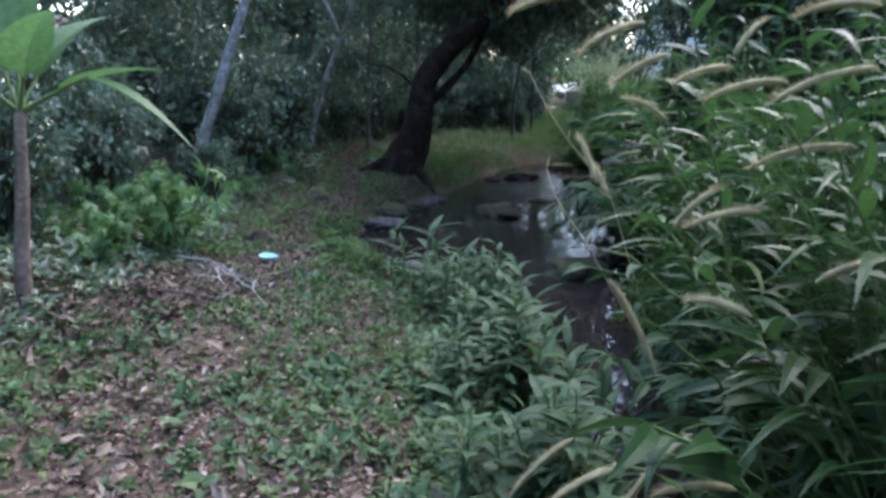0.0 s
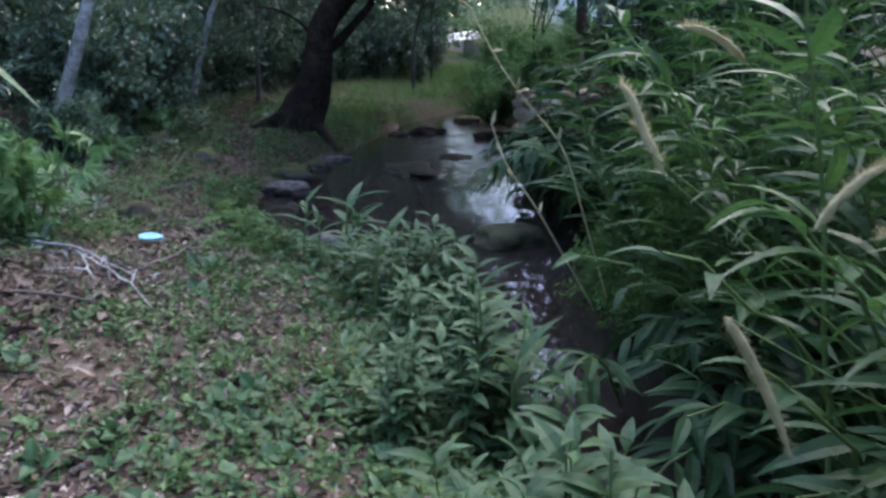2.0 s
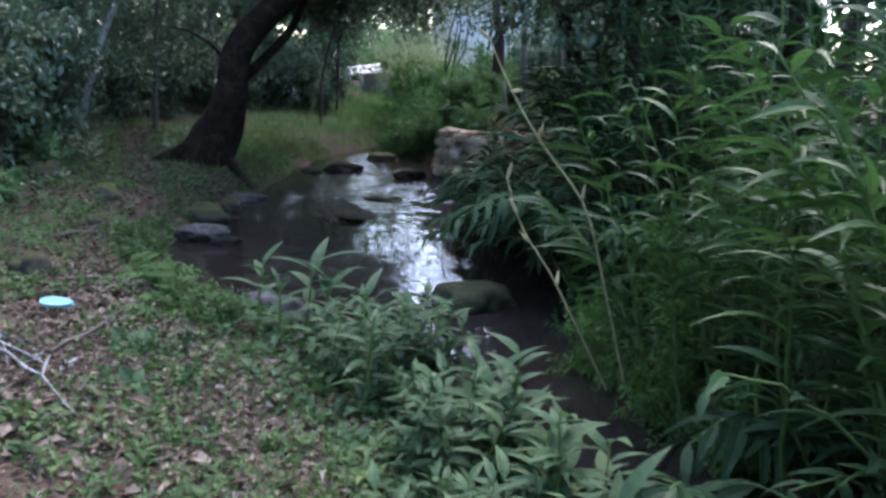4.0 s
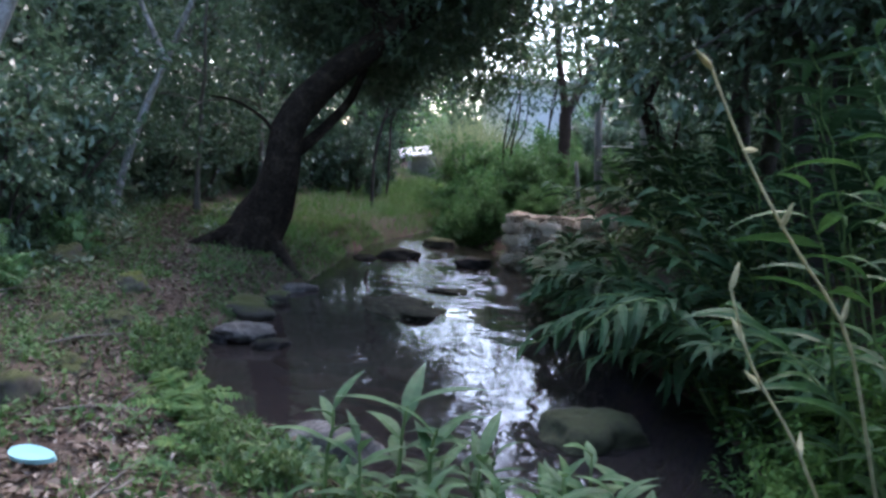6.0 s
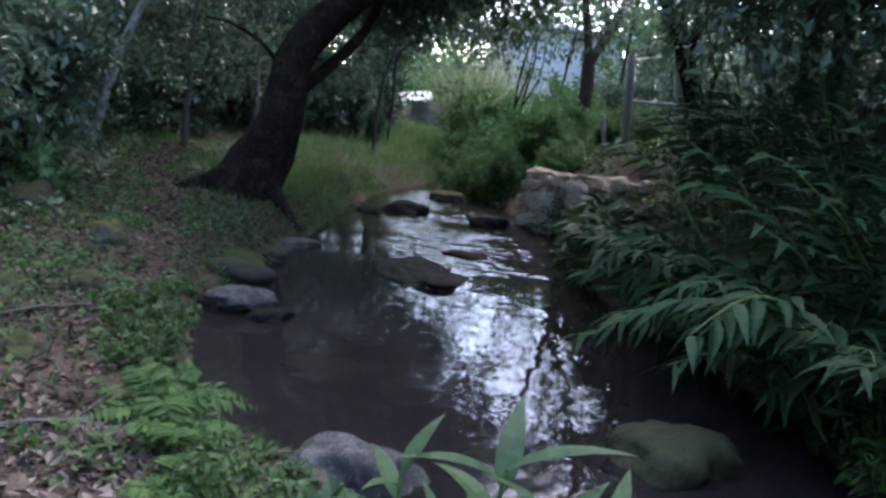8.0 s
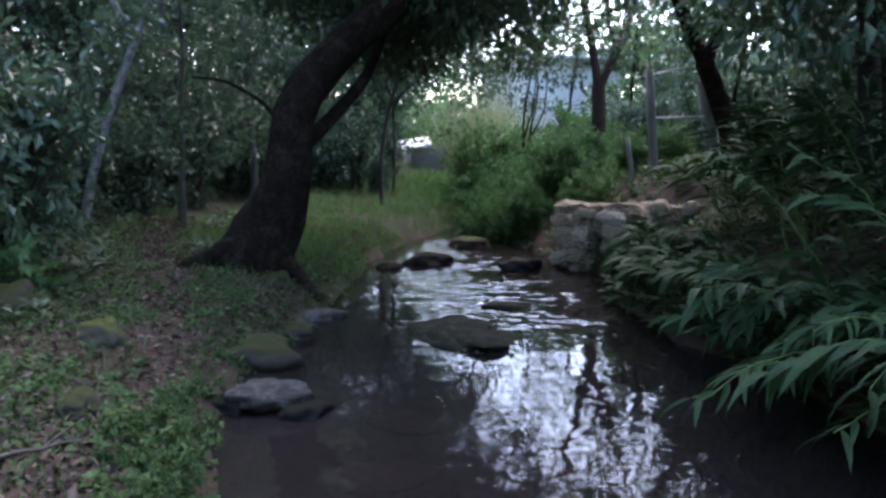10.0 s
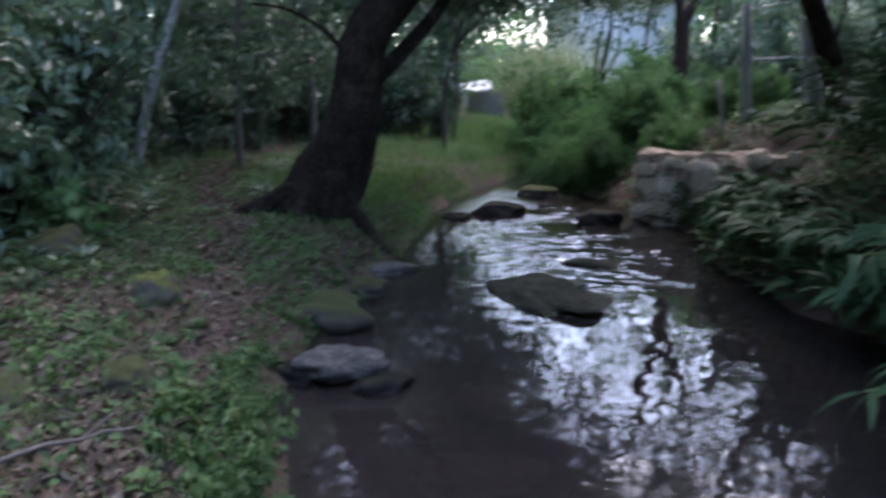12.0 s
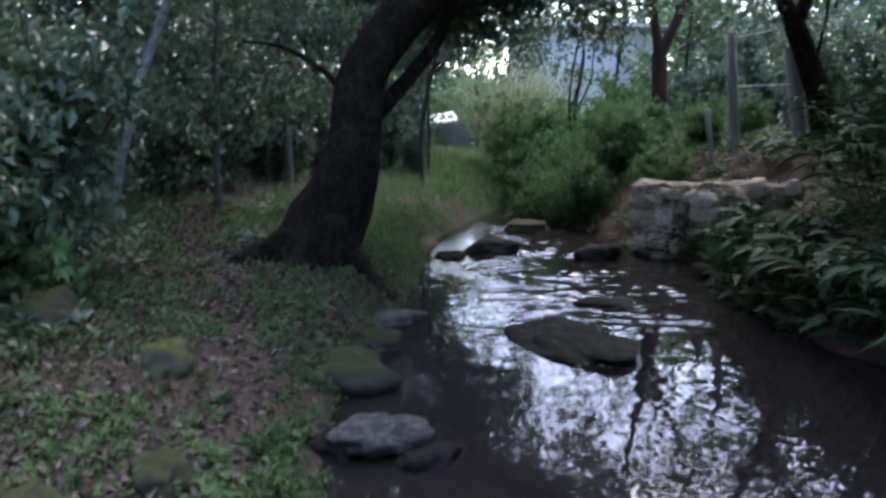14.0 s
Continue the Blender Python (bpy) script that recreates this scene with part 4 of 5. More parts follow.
RUBBLE = mat_surface("rubble_stone", [(0.36, (0.13, 0.1, 0.07)), (0.48, (0.36, 0.31, 0.24)), (0.58, (0.62, 0.57, 0.48))], 6, 26, 0.9, 0.8, 0.02, vary=True)
STONE_SHAPES = []
for k in range(7):
    bm = bmesh.new()
    bmesh.ops.create_cube(bm, size=2.0)
    bmesh.ops.subdivide_edges(bm, edges=bm.edges[:], cuts=1, use_grid_fill=True)
    for v in bm.verts:
        corner = sum(abs(c) > 0.5 for c in v.co)
        v.co *= {1: 1.04, 2: 0.95, 3: 0.84}[corner]
        v.co += 0.26 * noise.noise_vector(v.co * 1.3 + Vector((k * 5.1, k * 2.3, 0)))
    me = bpy.data.meshes.new("stone")
    bm.to_mesh(me)
    bm.free()
    me.materials.append(RUBBLE)
    STONE_SHAPES.append(me)

for place, turn, size, lab in (((1.7, 18.42), -42, (0.8, 0.5, 0.43), "old stained stone masonry block beside the stream"), ((2.22, 17.84), -34, (1.1, 0.55, 0.47), "old stone masonry block overgrown by plants")):
    ob = thing("masonry_block", (place[0], place[1], -0.7, 0, 0, turn), lab, "wall")
    core = part("core", hewn_block((size[0], size[1], 0.66 + size[2]), place[0] * 3), MASONRY, ob, "crumbling mortar and rubble")
    core.location.y = 0.05
    g1 = np.random.default_rng(int(place[0] * 100))
    z = 0.12
    while z < 0.62 + size[2]:
        h = 0.13 + 0.08 * g1.random()
        h = min(h, 0.72 + size[2] - z)
        # the front, with a hollow where stones have dropped out, and the end that faces the stream
        x = -0.04
        while x < size[0] - 0.05:
            w = 0.15 + 0.16 * g1.random()
            hollow = 0.5 < (x + w / 2) / size[0] < 0.86 and 0.66 < z + h / 2 < 0.98
            if not hollow and g1.random() < 0.62:
                st = new("stone", STONE_SHAPES[int(g1.integers(len(STONE_SHAPES)))])
                st.parent = ob
                st.matrix_basis = pose(x + w / 2, 0.05 + 0.05 * g1.random(), z + h / 2 + 0.014 * g1.normal(), 6 * g1.normal(), 11 * g1.normal(), 6 * g1.normal()) @ Matrix.Diagonal((w * (0.42 + 0.16 * g1.random()), 0.13, h * (0.4 + 0.2 * g1.random()), 1))
            x += w
        y = 0.14
        while y < size[1] - 0.08:
            w = 0.14 + 0.14 * g1.random()
            if g1.random() < 0.35:
                y += w
                continue
            st = new("stone", STONE_SHAPES[int(g1.integers(len(STONE_SHAPES)))])
            st.parent = ob
            st.matrix_basis = pose(0.02 * g1.random(), y + w / 2, z + h / 2, 4 * g1.normal(), 4 * g1.normal(), 5 * g1.normal()) @ Matrix.Diagonal((0.08, w * 0.52, h * 0.53, 1))
            y += w
        z += h

house = thing("house", (4.0, 32.0, 0.2), "pale house wall behind the trees", "house")
part("wall", box_soup(0, 3.4, 0, 5, -0.5, 3.5), WALL, house)
part("roof", box_soup(-0.3, 3.8, -0.4, 5.3, 3.5, 3.58), METAL, house)
shed = thing("shed", (0.85, 36, -0.1), "small grey shed with a bright metal roof", "shed")
part("wall", box_soup(0.5, 1.7, 0, 2, -0.5, 1.1), CONCRETE, shed)
roof = part("roof", box_soup(0.1, 1.35, -0.3, 0.5, 1.14, 1.2), METAL, shed)
roof.rotation_euler = (radians(20), radians(-9), 0)
for x, y, h, r, lean in ((3.5, 19.5, 1.55, 0.065, -0.14), (4.45, 19.5, 1.3, 0.11, -0.25), (3.15, 19.4, 0.75, 0.035, -0.12)):
    s = Soup()
    z = float(ground_z(x, y))
    s.add(*tube([(0, 0, -0.3), (0, 0, 0), (lean * 0.5, 0, h * 0.5), (lean, 0, h), (lean, 0, h + 0.004)], [r, r, r, r * 0.95, 0.001], 8, 0.03))
    tagged(part("fence_post", s, CONCRETE, smooth=True), "weathered leaning concrete fence post on the bank", "post", "fence posts").matrix_basis = pose(x, y, z)
for a, b in (((3.36, 19.48, 2.2), (4.3, 19.45, 2.4)), ((3.42, 19.48, 1.58), (4.3, 19.45, 1.62))):
    s = Soup()
    s.add(*tube([a, np.add(a, b) / 2, b], [0.011] * 3, 6))
    tagged(part("fence_rail", s, METAL, smooth=True), "thin grey metal rail between leaning fence posts", "rail", "fence rails")

limbed("bank_tree", "reddish-barked forked tree beyond the masonry wall", (3.57, 22.4, 0.5),
       [([(0, 0, -0.4), (0, 0, 0.4), (0.0, 0, 1.2), (-0.02, 0, 1.75)], 0.17, 0.12), ([(-0.02, 0, 1.7), (-0.12, 0, 2.2), (-0.25, 0, 2.8), (-0.5, 0.2, 4.4)], 0.09, 0.04), ([(-0.02, 0, 1.7), (0.2, 0, 2.2), (0.42, 0, 2.6), (1.0, 0.2, 4.4)], 0.1, 0.04),
        ([(0.3, 0, 2.35), (0.1, 0.1, 3.0), (0.2, 0, 4.0)], 0.04, 0.02)],
       [(-0.5, 0, 3.9, 0.7), (1.0, 0, 3.9, 0.8), (0.3, -0.3, 3.5, 0.5), (-1.0, 0.4, 3.3, 0.5), (1.4, 0.3, 3.0, 0.6), (0.2, 0, 4.6, 0.9), (-0.9, -0.3, 2.6, 0.35), (0.9, 0.5, 2.2, 0.4), (-1.5, -0.4, 3.7, 0.7), (-2.2, 0.2, 3.9, 0.7), (-1.9, 0.5, 3.1, 0.4), (0.1, -0.6, 2.9, 0.45)], BARK_RED, LEAF_FOREST, 330, 0.12, 51)
g0 = np.random.default_rng(29)
SPRAYS = [(-4.2 + 4.4 * g0.random(), -0.6 + 2.4 * g0.random(), 1.75 + 1.1 * g0.random(), 0.28 + 0.2 * g0.random()) for k in range(22)]
limbed("bank_tree", "dark forked tree leaning beside the fence", (4.75, 19.2, 0.6),
       [([(0, 0, -0.4), (-0.1, 0, 0.2), (-0.3, 0, 0.9), (-0.55, 0, 1.5), (-0.7, 0, 1.8)], 0.19, 0.13), ([(-0.68, 0, 1.75), (-0.95, 0, 2.2), (-1.2, 0, 2.8), (-1.4, 0, 3.8)], 0.11, 0.06), ([(-0.68, 0, 1.75), (-0.5, 0, 2.2), (-0.2, 0, 2.8), (0.4, 0, 3.6)], 0.09, 0.05)],
       [(-1.3, 0, 3.6, 0.8), (0.4, 0, 3.5, 0.9), (-0.4, 0.4, 3.2, 0.6), (0.9, 0.3, 2.7, 0.8), (1.3, -0.4, 1.9, 0.8), (0.9, -0.5, 1.2, 0.7), (-1.8, 0.3, 3.2, 0.4), (-2.4, 0.2, 3.4, 0.7), (-3.1, 0.6, 3.5, 0.7), (-1.1, 0.4, 4.5, 0.9), (-0.2, -0.2, 4.4, 0.9), (0.6, 0.3, 4.3, 0.9), (-1.7, 0.8, 3.5, 0.6), (1.3, 0.2, 3.6, 0.9), (-2.6, 0, 2.6, 0.6), (-3.4, 0.3, 2.65, 0.6), (-1.6, 0.2, 2.75, 0.5)] + SPRAYS, BARK_DARK, LEAF_FOREST, 700, 0.125, 52)
# two trees added so their crowns block sky from the stream's reflection
g0 = np.random.default_rng(47)
limbed("clearing_tree", "added dark green tree at the edge of the clearing, hiding sky from the water", (0.1, 26.5, 0.05),
       [([(0, 0, -0.3), (0.04, 0, 0.8), (0.0, 0.1, 2.0), (0.15, 0, 3.4), (0.3, 0, 5.2)], 0.038, 0.015), ([(0.0, 0, 1.9), (0.5, 0.1, 2.7), (1.0, 0.2, 3.6)], 0.035, 0.012), ([(0.02, 0, 2.1), (-0.5, 0, 2.9), (-0.9, 0.2, 3.9)], 0.035, 0.012)],
       [(-0.8 + 2.9 * g0.random(), -0.8 + 1.6 * g0.random(), 2.3 + 3.8 * g0.random(), 0.42 + 0.25 * g0.random()) for k in range(54)], BARK_MID, LEAF_FOREST, 620, 0.13, 58)
limbed("clearing_tree", "added slender leafy tree whose crown hides sky from the water", (-0.3, 23.6, 0.0),
       [([(0, 0, -0.3), (-0.05, 0, 0.9), (0.15, 0.1, 2.0), (0.7, 0.1, 3.4), (1.2, 0, 5.0)], 0.045, 0.015), ([(0.15, 0, 1.9), (0.8, 0.1, 2.5), (1.7, 0.2, 3.1)], 0.028, 0.012), ([(0.15, 0, 2.1), (-0.2, 0, 3.0), (-0.5, 0.2, 4.0)], 0.028, 0.012)],
       [(-0.3 + 2.4 * g0.random(), -0.6 + 1.2 * g0.random(), 2.35 + 3.0 * g0.random(), 0.34 + 0.22 * g0.random()) for k in range(40)], BARK_MID, LEAF_FOREST, 600, 0.12, 59)
g0 = np.random.default_rng(44)
for k, (x, y, h) in enumerate([(2.75, 25, 4.2), (3.15, 25.5, 4.6), (4.05, 26, 4.4), (4.9, 24.5, 4.5), (5.4, 20.6, 4.2)]):
    wv = g0.normal(scale=0.12, size=6)
    limbed("sapling", "thin dark sapling before the pale house", (x, y, float(ground_z(x, y))),
           [([(0, 0, -0.3), (wv[0], 0, 1), (wv[1], 0.1, 2.0), (wv[2] * 2, 0, 3.0), (wv[3] * 3, 0, h)], 0.038, 0.015), ([(wv[1], 0, 1.9), (0.12 + wv[4], 0, 2.6), (0.25 + wv[5], 0.1, 3.5)], 0.025, 0.01)],
           [(wv[3] * 3, 0, h, 0.7), (0.6, 0, 3.4, 0.55), (-0.6, 0, 3.1, 0.5), (0.0, 0.2, 2.7, 0.35), (-0.9, 0.2, 3.9, 0.6), (0.9, -0.2, 4.1, 0.6), (0.2, 0, 3.6, 0.5)], BARK_DARK, LEAF_FOREST, 360, 0.12, 60 + k)["group"] = "saplings"
# another added crown, closing the last sky gap mirrored in the water
limbed("clearing_tree", "added light-leaved tree above the shed, hiding sky from the water", (0.3, 32.6, 0.1),
       [([(0, 0, -0.3), (0.0, 0, 0.9), (0.2, 0.1, 2.1), (0.9, 0.1, 3.4), (1.5, 0, 4.8)], 0.05, 0.015), ([(0.2, 0, 2.0), (1.0, 0.1, 2.7), (2.0, 0.2, 3.2)], 0.03, 0.012)],
       [(0.1 + 2.3 * g0.random(), -0.6 + 1.2 * g0.random(), 2.4 + 2.6 * g0.random(), 0.36 + 0.22 * g0.random()) for k in range(34)], BARK_MID, LEAF_BUSH, 480, 0.13, 63)
BACKLIT = make_tree("backlit_tree", 3.6, (0.2, 0.1), 0.06, 0.2, 1.1, BARK_MID, LEAF_BRIGHT, "light-leaved young tree in the clearing", 55, per=520, size=0.14, clumps=20)
plant(BACKLIT, [(0.0, 32, 1.1), (-0.8, 36, 1.3), (3.0, 37, 1.2), (1.2, 40, 1.6), (7.0, 29, 1.1)], "clearing trees")
BANKBUSH = make_shrub("bank_bush", 1.75, 1.1, LEAF_BUSH, "dense soft green bush on the stream bank", 61, canes=24, per=330, size=0.12, leaf=(CHIP[0] * np.array([0.95, 1, 1]), CHIP[1]), low=1)
plant(BANKBUSH, [(1.5, 21.3, 0.55), (1.9, 20.8, 0.5), (1.65, 22.2, 0.65), (2.6, 21.4, 0.6), (2.1, 22.6, 0.75), (3.1, 22.0, 0.6), (2.05, 24.2, 0.9), (2.7, 24.2, 0.9), (2.5, 26.8, 1.1), (2.6, 26.2, 1.25), (3.2, 26.2, 1.15), (4.2, 25.6, 1.0), (2.5, 19.6, 0.4), (3.6, 20.6, 0.35), (4.4, 21.0, 0.4)], "bank bushes")
g0 = np.random.default_rng(5)
reeds = Soup()
n = 1300
reeds.scatter(*blade(0.012, 4, 0.9, 0.3, -0.3), np.stack([2.0 + 1.7 * g0.random(n), 28 + 2.0 * g0.random(n), np.full(n, 0.1)], -1), frames_of(directions(n, 4.0, g0), directions(n, 0, g0)), 1.6 + 1.5 * g0.random(n))
tagged(part("reeds", reeds, LEAF_STRAW), "tall straw-green reeds beyond the bush", "reeds", kind="stuff")

# ---- near left: banana, slipper ----
slip = Soup()
a = np.linspace(0, 2 * np.pi, 28, endpoint=False)
ox, oy = 0.125 * np.cos(a), (0.045 - 0.008 * np.cos(a)) * np.sin(a)
slip.add(np.r_[np.stack([ox, oy, 0 * a], -1), np.stack([ox * 0.98, oy * 0.96, 0 * a + 0.022], -1), [(0, 0, 0.018)]],
         [(i, (i + 1) % 28, 28 + (i + 1) % 28, 28 + i) for i in range(28)])
slip.f.append(np.array([(28 + i, 28 + (i + 1) % 28, 56) for i in range(28)]))
SLIP, sn, sl, sb = nodes_of("aqua_foam")
sb.inputs["Base Color"].default_value, sb.inputs["Roughness"].default_value = (0.22, 0.44, 0.44, 1), 0.8
tagged(part("sandal_sole", slip, SLIP, smooth=False), "pale aqua foam sandal sole lying on the earth", "sandal").matrix_basis = pose(-1.95, 9.1, float(ground_z(-1.95, 9.1)) + 0.05, 20, -4, -28)


# the banana plant and its neighbours
def banana(place):
    g = np.random.default_rng(9)
    root = thing("banana_plant", place, "young banana plant with a brown stem and torn leaves", "plant")
    s = Soup()
    s.add(*tube(curve_through([(0, 0, -0.15), (0.0, 0, 0.3), (0.06, 0, 0.8), (0.1, 0, 1.35)], 10), np.linspace(0.065, 0.035, 10), 10, 0.05))
    part("stem", s, BANANA_STEM, root, "brown fibrous stem", smooth=True)
    # heading, rise, length, droop, width
    for a, e, ln, dr, w in ((18, 0.5, 0.75, 0.6, 0.26), (5, 0.12, 0.85, 0.5, 0.2), (75, 0.95, 0.85, 0.8, 0.36), (170, 1.2, 0.95, 0.5, 0.36), (110, 1.35, 0.9, 0.35, 0.34), (235, 0.7, 0.95, 1.2, 0.3), (320, 1.0, 0.8, 1.0, 0.34)):
        v, f = blade(w / ln, 14, dr, 0.35, 0.0)
        d = np.array([[math.cos(radians(a)) * math.cos(e), math.sin(radians(a)) * math.cos(e), math.sin(e)]])
        st = np.array([0.1, 0, 1.33])
        q = st + d[0] * 0.28
        if a == 5:
            q, d = st + (0.5, 0, 0.24), np.array([[0.93, 0.1, -0.36]])
        sp = Soup()
        sp.add(*tube([st, (st + q) / 2 + (0, 0, 0.01), q], [0.02, 0.014, 0.01], 6))
        stalk = part("stalk", sp, STEM, root, smooth=True)
        sp = Soup()
        sp.scatter(v, f, q[None], frames_of(d, np.array([[0, 0, 1.0]])), np.array([ln]))
        part("leaf", sp, LEAF_BANANA, stalk)


banana((-3.06, 7.2, float(ground_z(-3.06, 7.2))))

PALMATE = Soup()
for a in (-70, -35, 0, 35, 70):
    v, f = blade(0.34, 3, 0.5, 0.2, 0.2)
    c_, s_ = math.cos(radians(a)), math.sin(radians(a))
    k = 1 - abs(a) / 180
    PALMATE.add(np.stack([(v[:, 0] * c_ + v[:, 1] * s_) * k, (-v[:, 0] * s_ + v[:, 1] * c_) * k, v[:, 2]], -1), f)
PALMATE = (np.concatenate(PALMATE.v), np.concatenate(PALMATE.f))
LOBED = make_shrub("lobed_shrub", 0.75, 0.5, LEAF_LOBED, "light green shrub with lobed leaves beside the banana plant", 71, canes=9, per=20, size=0.16, leaf=PALMATE, bark=STEM, twig=0.3)
plant(LOBED, [(-3.0, 9.2, 1.15), (-3.55, 9.0, 0.85), (-3.2, 8.3, 0.6), (-3.9, 13.2, 0.9), (-3.6, 14.6, 0.7), (-3.5, 12.5, 0.5), (-3.7, 10.4, 0.7)], "lobed shrubs")


def herb(seed, height):
    """An upright waterside herb with narrow leaves all round its stem."""
    g = np.random.default_rng(seed)
    root = thing("bank_herb", (0, 0, 0), "upright narrow-leaved green herb on the stream bank", "plant")
    for k in range(3):
        tip = np.array([g.normal(scale=0.1), g.normal(scale=0.1), height * (0.65 + 0.35 * g.random())])
        p = limb_points((g.normal(scale=0.03), g.normal(scale=0.03), -0.03), tip, 0.02, 6, g)
        s = Soup()
        s.add(*tube(p, np.linspace(0.005, 0.0025, 6), 5))
        st = part("stem", s, STEM, root, smooth=True)
        n = 17
        t = np.linspace(0.15, 1, n)
        pos = np.stack([np.interp(t, np.linspace(0, 1, 6), p[:, q]) for q in range(3)], -1)
        a = np.arange(n) * 2.4 + g.random() * 6
        ahead = np.stack([np.cos(a), np.sin(a), 0.25 + 0.9 * t ** 3 + 0 * a], -1)
        f = Soup()
        f.scatter(*blade(0.3, 4, 0.9), pos, frames_of(ahead, np.tile([0, 0, 1.0], (n, 1)) + g.normal(scale=0.2, size=(n, 3))), (0.09 + 0.045 * g.random(n)) * (0.6 + height))
        part("foliage", f, LEAF_BLUE, st)
    return root


g0 = np.random.default_rng(15)
for seed, h in ((1, 0.32), (2, 0.42), (3, 0.26), (4, 0.5)):
    spots = []
    while len(spots) < 19:
        y = 4.2 + 4.9 * g0.random()
        d = -0.06 + 0.62 * g0.random() ** 1.8
        spots.append((float(bank(LEFT_BANK, y)) - d, y, (1.25 if d < 0.25 else 0.85) + 0.4 * g0.random()))
    plant(herb(seed, h), spots, "bank herbs")


def shoot(x, y, h, turn, length, seed):
    """A young ginger shoot: a thick stem and a few long leaves, each a part."""
    g = np.random.default_rng(seed)
    root = thing("ginger_shoot", (x, y, float(ground_z(x, y))), "young ginger shoot with a few long green leaves", "plant", "ginger shoots")
    h *= 1.15
    tip = np.array([0.05 * math.cos(turn), 0.05 * math.sin(turn), h])
    p = limb_points((0, 0, -0.1), tip, 0, 8, g)
    s = Soup()
    s.add(*tube(p, np.linspace(0.012, 0.006, 8), 6))
    st = part("stem", s, STEM, root, smooth=True)
    for k in range(11):
        t = 0.35 + 0.65 * k / 10
        a = turn + k * 2.45 + g.normal(scale=0.25)
        e = 0.2 + 0.75 * k / 10 + g.normal(scale=0.12)
        f = Soup()
        f.scatter(*blade(0.22, 6, 1.15 - 0.05 * k), np.array([p[0] * (1 - t) + p[-1] * t]), frames_of(np.array([[math.cos(a) * math.cos(e), math.sin(a) * math.cos(e), math.sin(e)]]), np.array([[0, 0, 1.0]])), np.array([length * (0.95 + 0.4 * g.random())]))
        part("leaf", f, LEAF_BLUE, st)


for k, q in enumerate([(0.42, 7.9, 0.55, 0.9, 0.27), (0.75, 7.45, 0.5, 2.2, 0.28), (-0.62, 8.7, 0.3, 2.1, 0.17), (-0.4, 8.75, 0.4, 0.1, 0.2), (-0.05, 8.55, 0.38, 2.6, 0.21), (0.2, 9.0, 0.3, 0.5, 0.2), (0.25, 8.45, 0.3, 1.7, 0.2), (-0.45, 8.4, 0.25, 0.8, 0.17), (0.05, 8.15, 0.3, 2.9, 0.2), (0.45, 7.0, 0.4, 1.1, 0.2), (0.6, 6.1, 0.4, 2.0, 0.2), (0.7, 5.2, 0.4, 0.6, 0.2), (0.75, 4.6, 0.35, 1.6, 0.2),
                       (-0.5, 8.95, 0.42, 0.3, 0.27), (-0.78, 8.85, 0.36, 0.9, 0.2), (0.1, 8.75, 0.5, 1.0, 0.25), (0.4, 8.3, 0.45, -0.4, 0.25), (-0.3, 9.25, 0.32, 0.2, 0.2), (-0.15, 8.9, 0.4, 1.2, 0.22), (-0.2, 7.9, 0.42, 0.6, 0.2), (0.35, 7.2, 0.5, 0.2, 0.24),
                       (0.5, 6.4, 0.5, 0.9, 0.24), (0.62, 5.7, 0.45, 0.1, 0.24), (0.55, 7.6, 0.5, 1.4, 0.24)]):
    shoot(*q, 500 + k)


def fern(x, y, n, length, seed):
    g = np.random.default_rng(seed)
    root = thing("fern", (x, y, float(ground_z(x, y))), "light green fern spreading on the bank", "fern", "ferns")
    leaflet = blade(0.34, 3, 0.5)
    for k in range(n):
        a = k * 2.4 + g.random()
        e = 0.8 + 0.55 * g.random()
        ln = length * (0.6 + 0.5 * g.random())
        t = np.linspace(0, 1, 15)
        r = ln * t * math.cos(e) * (1 + 0.25 * t)
        p = np.stack([r * math.cos(a), r * math.sin(a), ln * (t * math.sin(e) - 0.62 * t ** 2)], -1)
        s = Soup()
        s.add(*tube(p, np.linspace(0.004, 0.001, 15), 4))
        fr = part("frond", s, LEAF_FERN, root)
        tg = unit(np.gradient(p, axis=0))
        up = np.tile([0, 0, 1.0], (15, 1)) + g.normal(scale=0.18, size=(15, 3))
        side = unit(np.cross(tg, up))
        w = ln * 0.24 * np.sin(np.pi * np.clip(t * 0.85 + 0.12, 0, 1))
        f = Soup()
        for sg in (-1, 1):
            f.scatter(*leaflet, p[2:], frames_of(side[2:] * sg + tg[2:] * 0.35, up[2:]), w[2:] + 0.01)
        part("pinnae", f, LEAF_FERN, fr)


for k, q in enumerate([(-1.6, 10.15, 8, 0.44), (-1.48, 9.75, 6, 0.38), (-1.7, 10.78, 10, 0.46), (-1.42, 9.4, 5, 0.3)]):
    fern(*q, 600 + k)


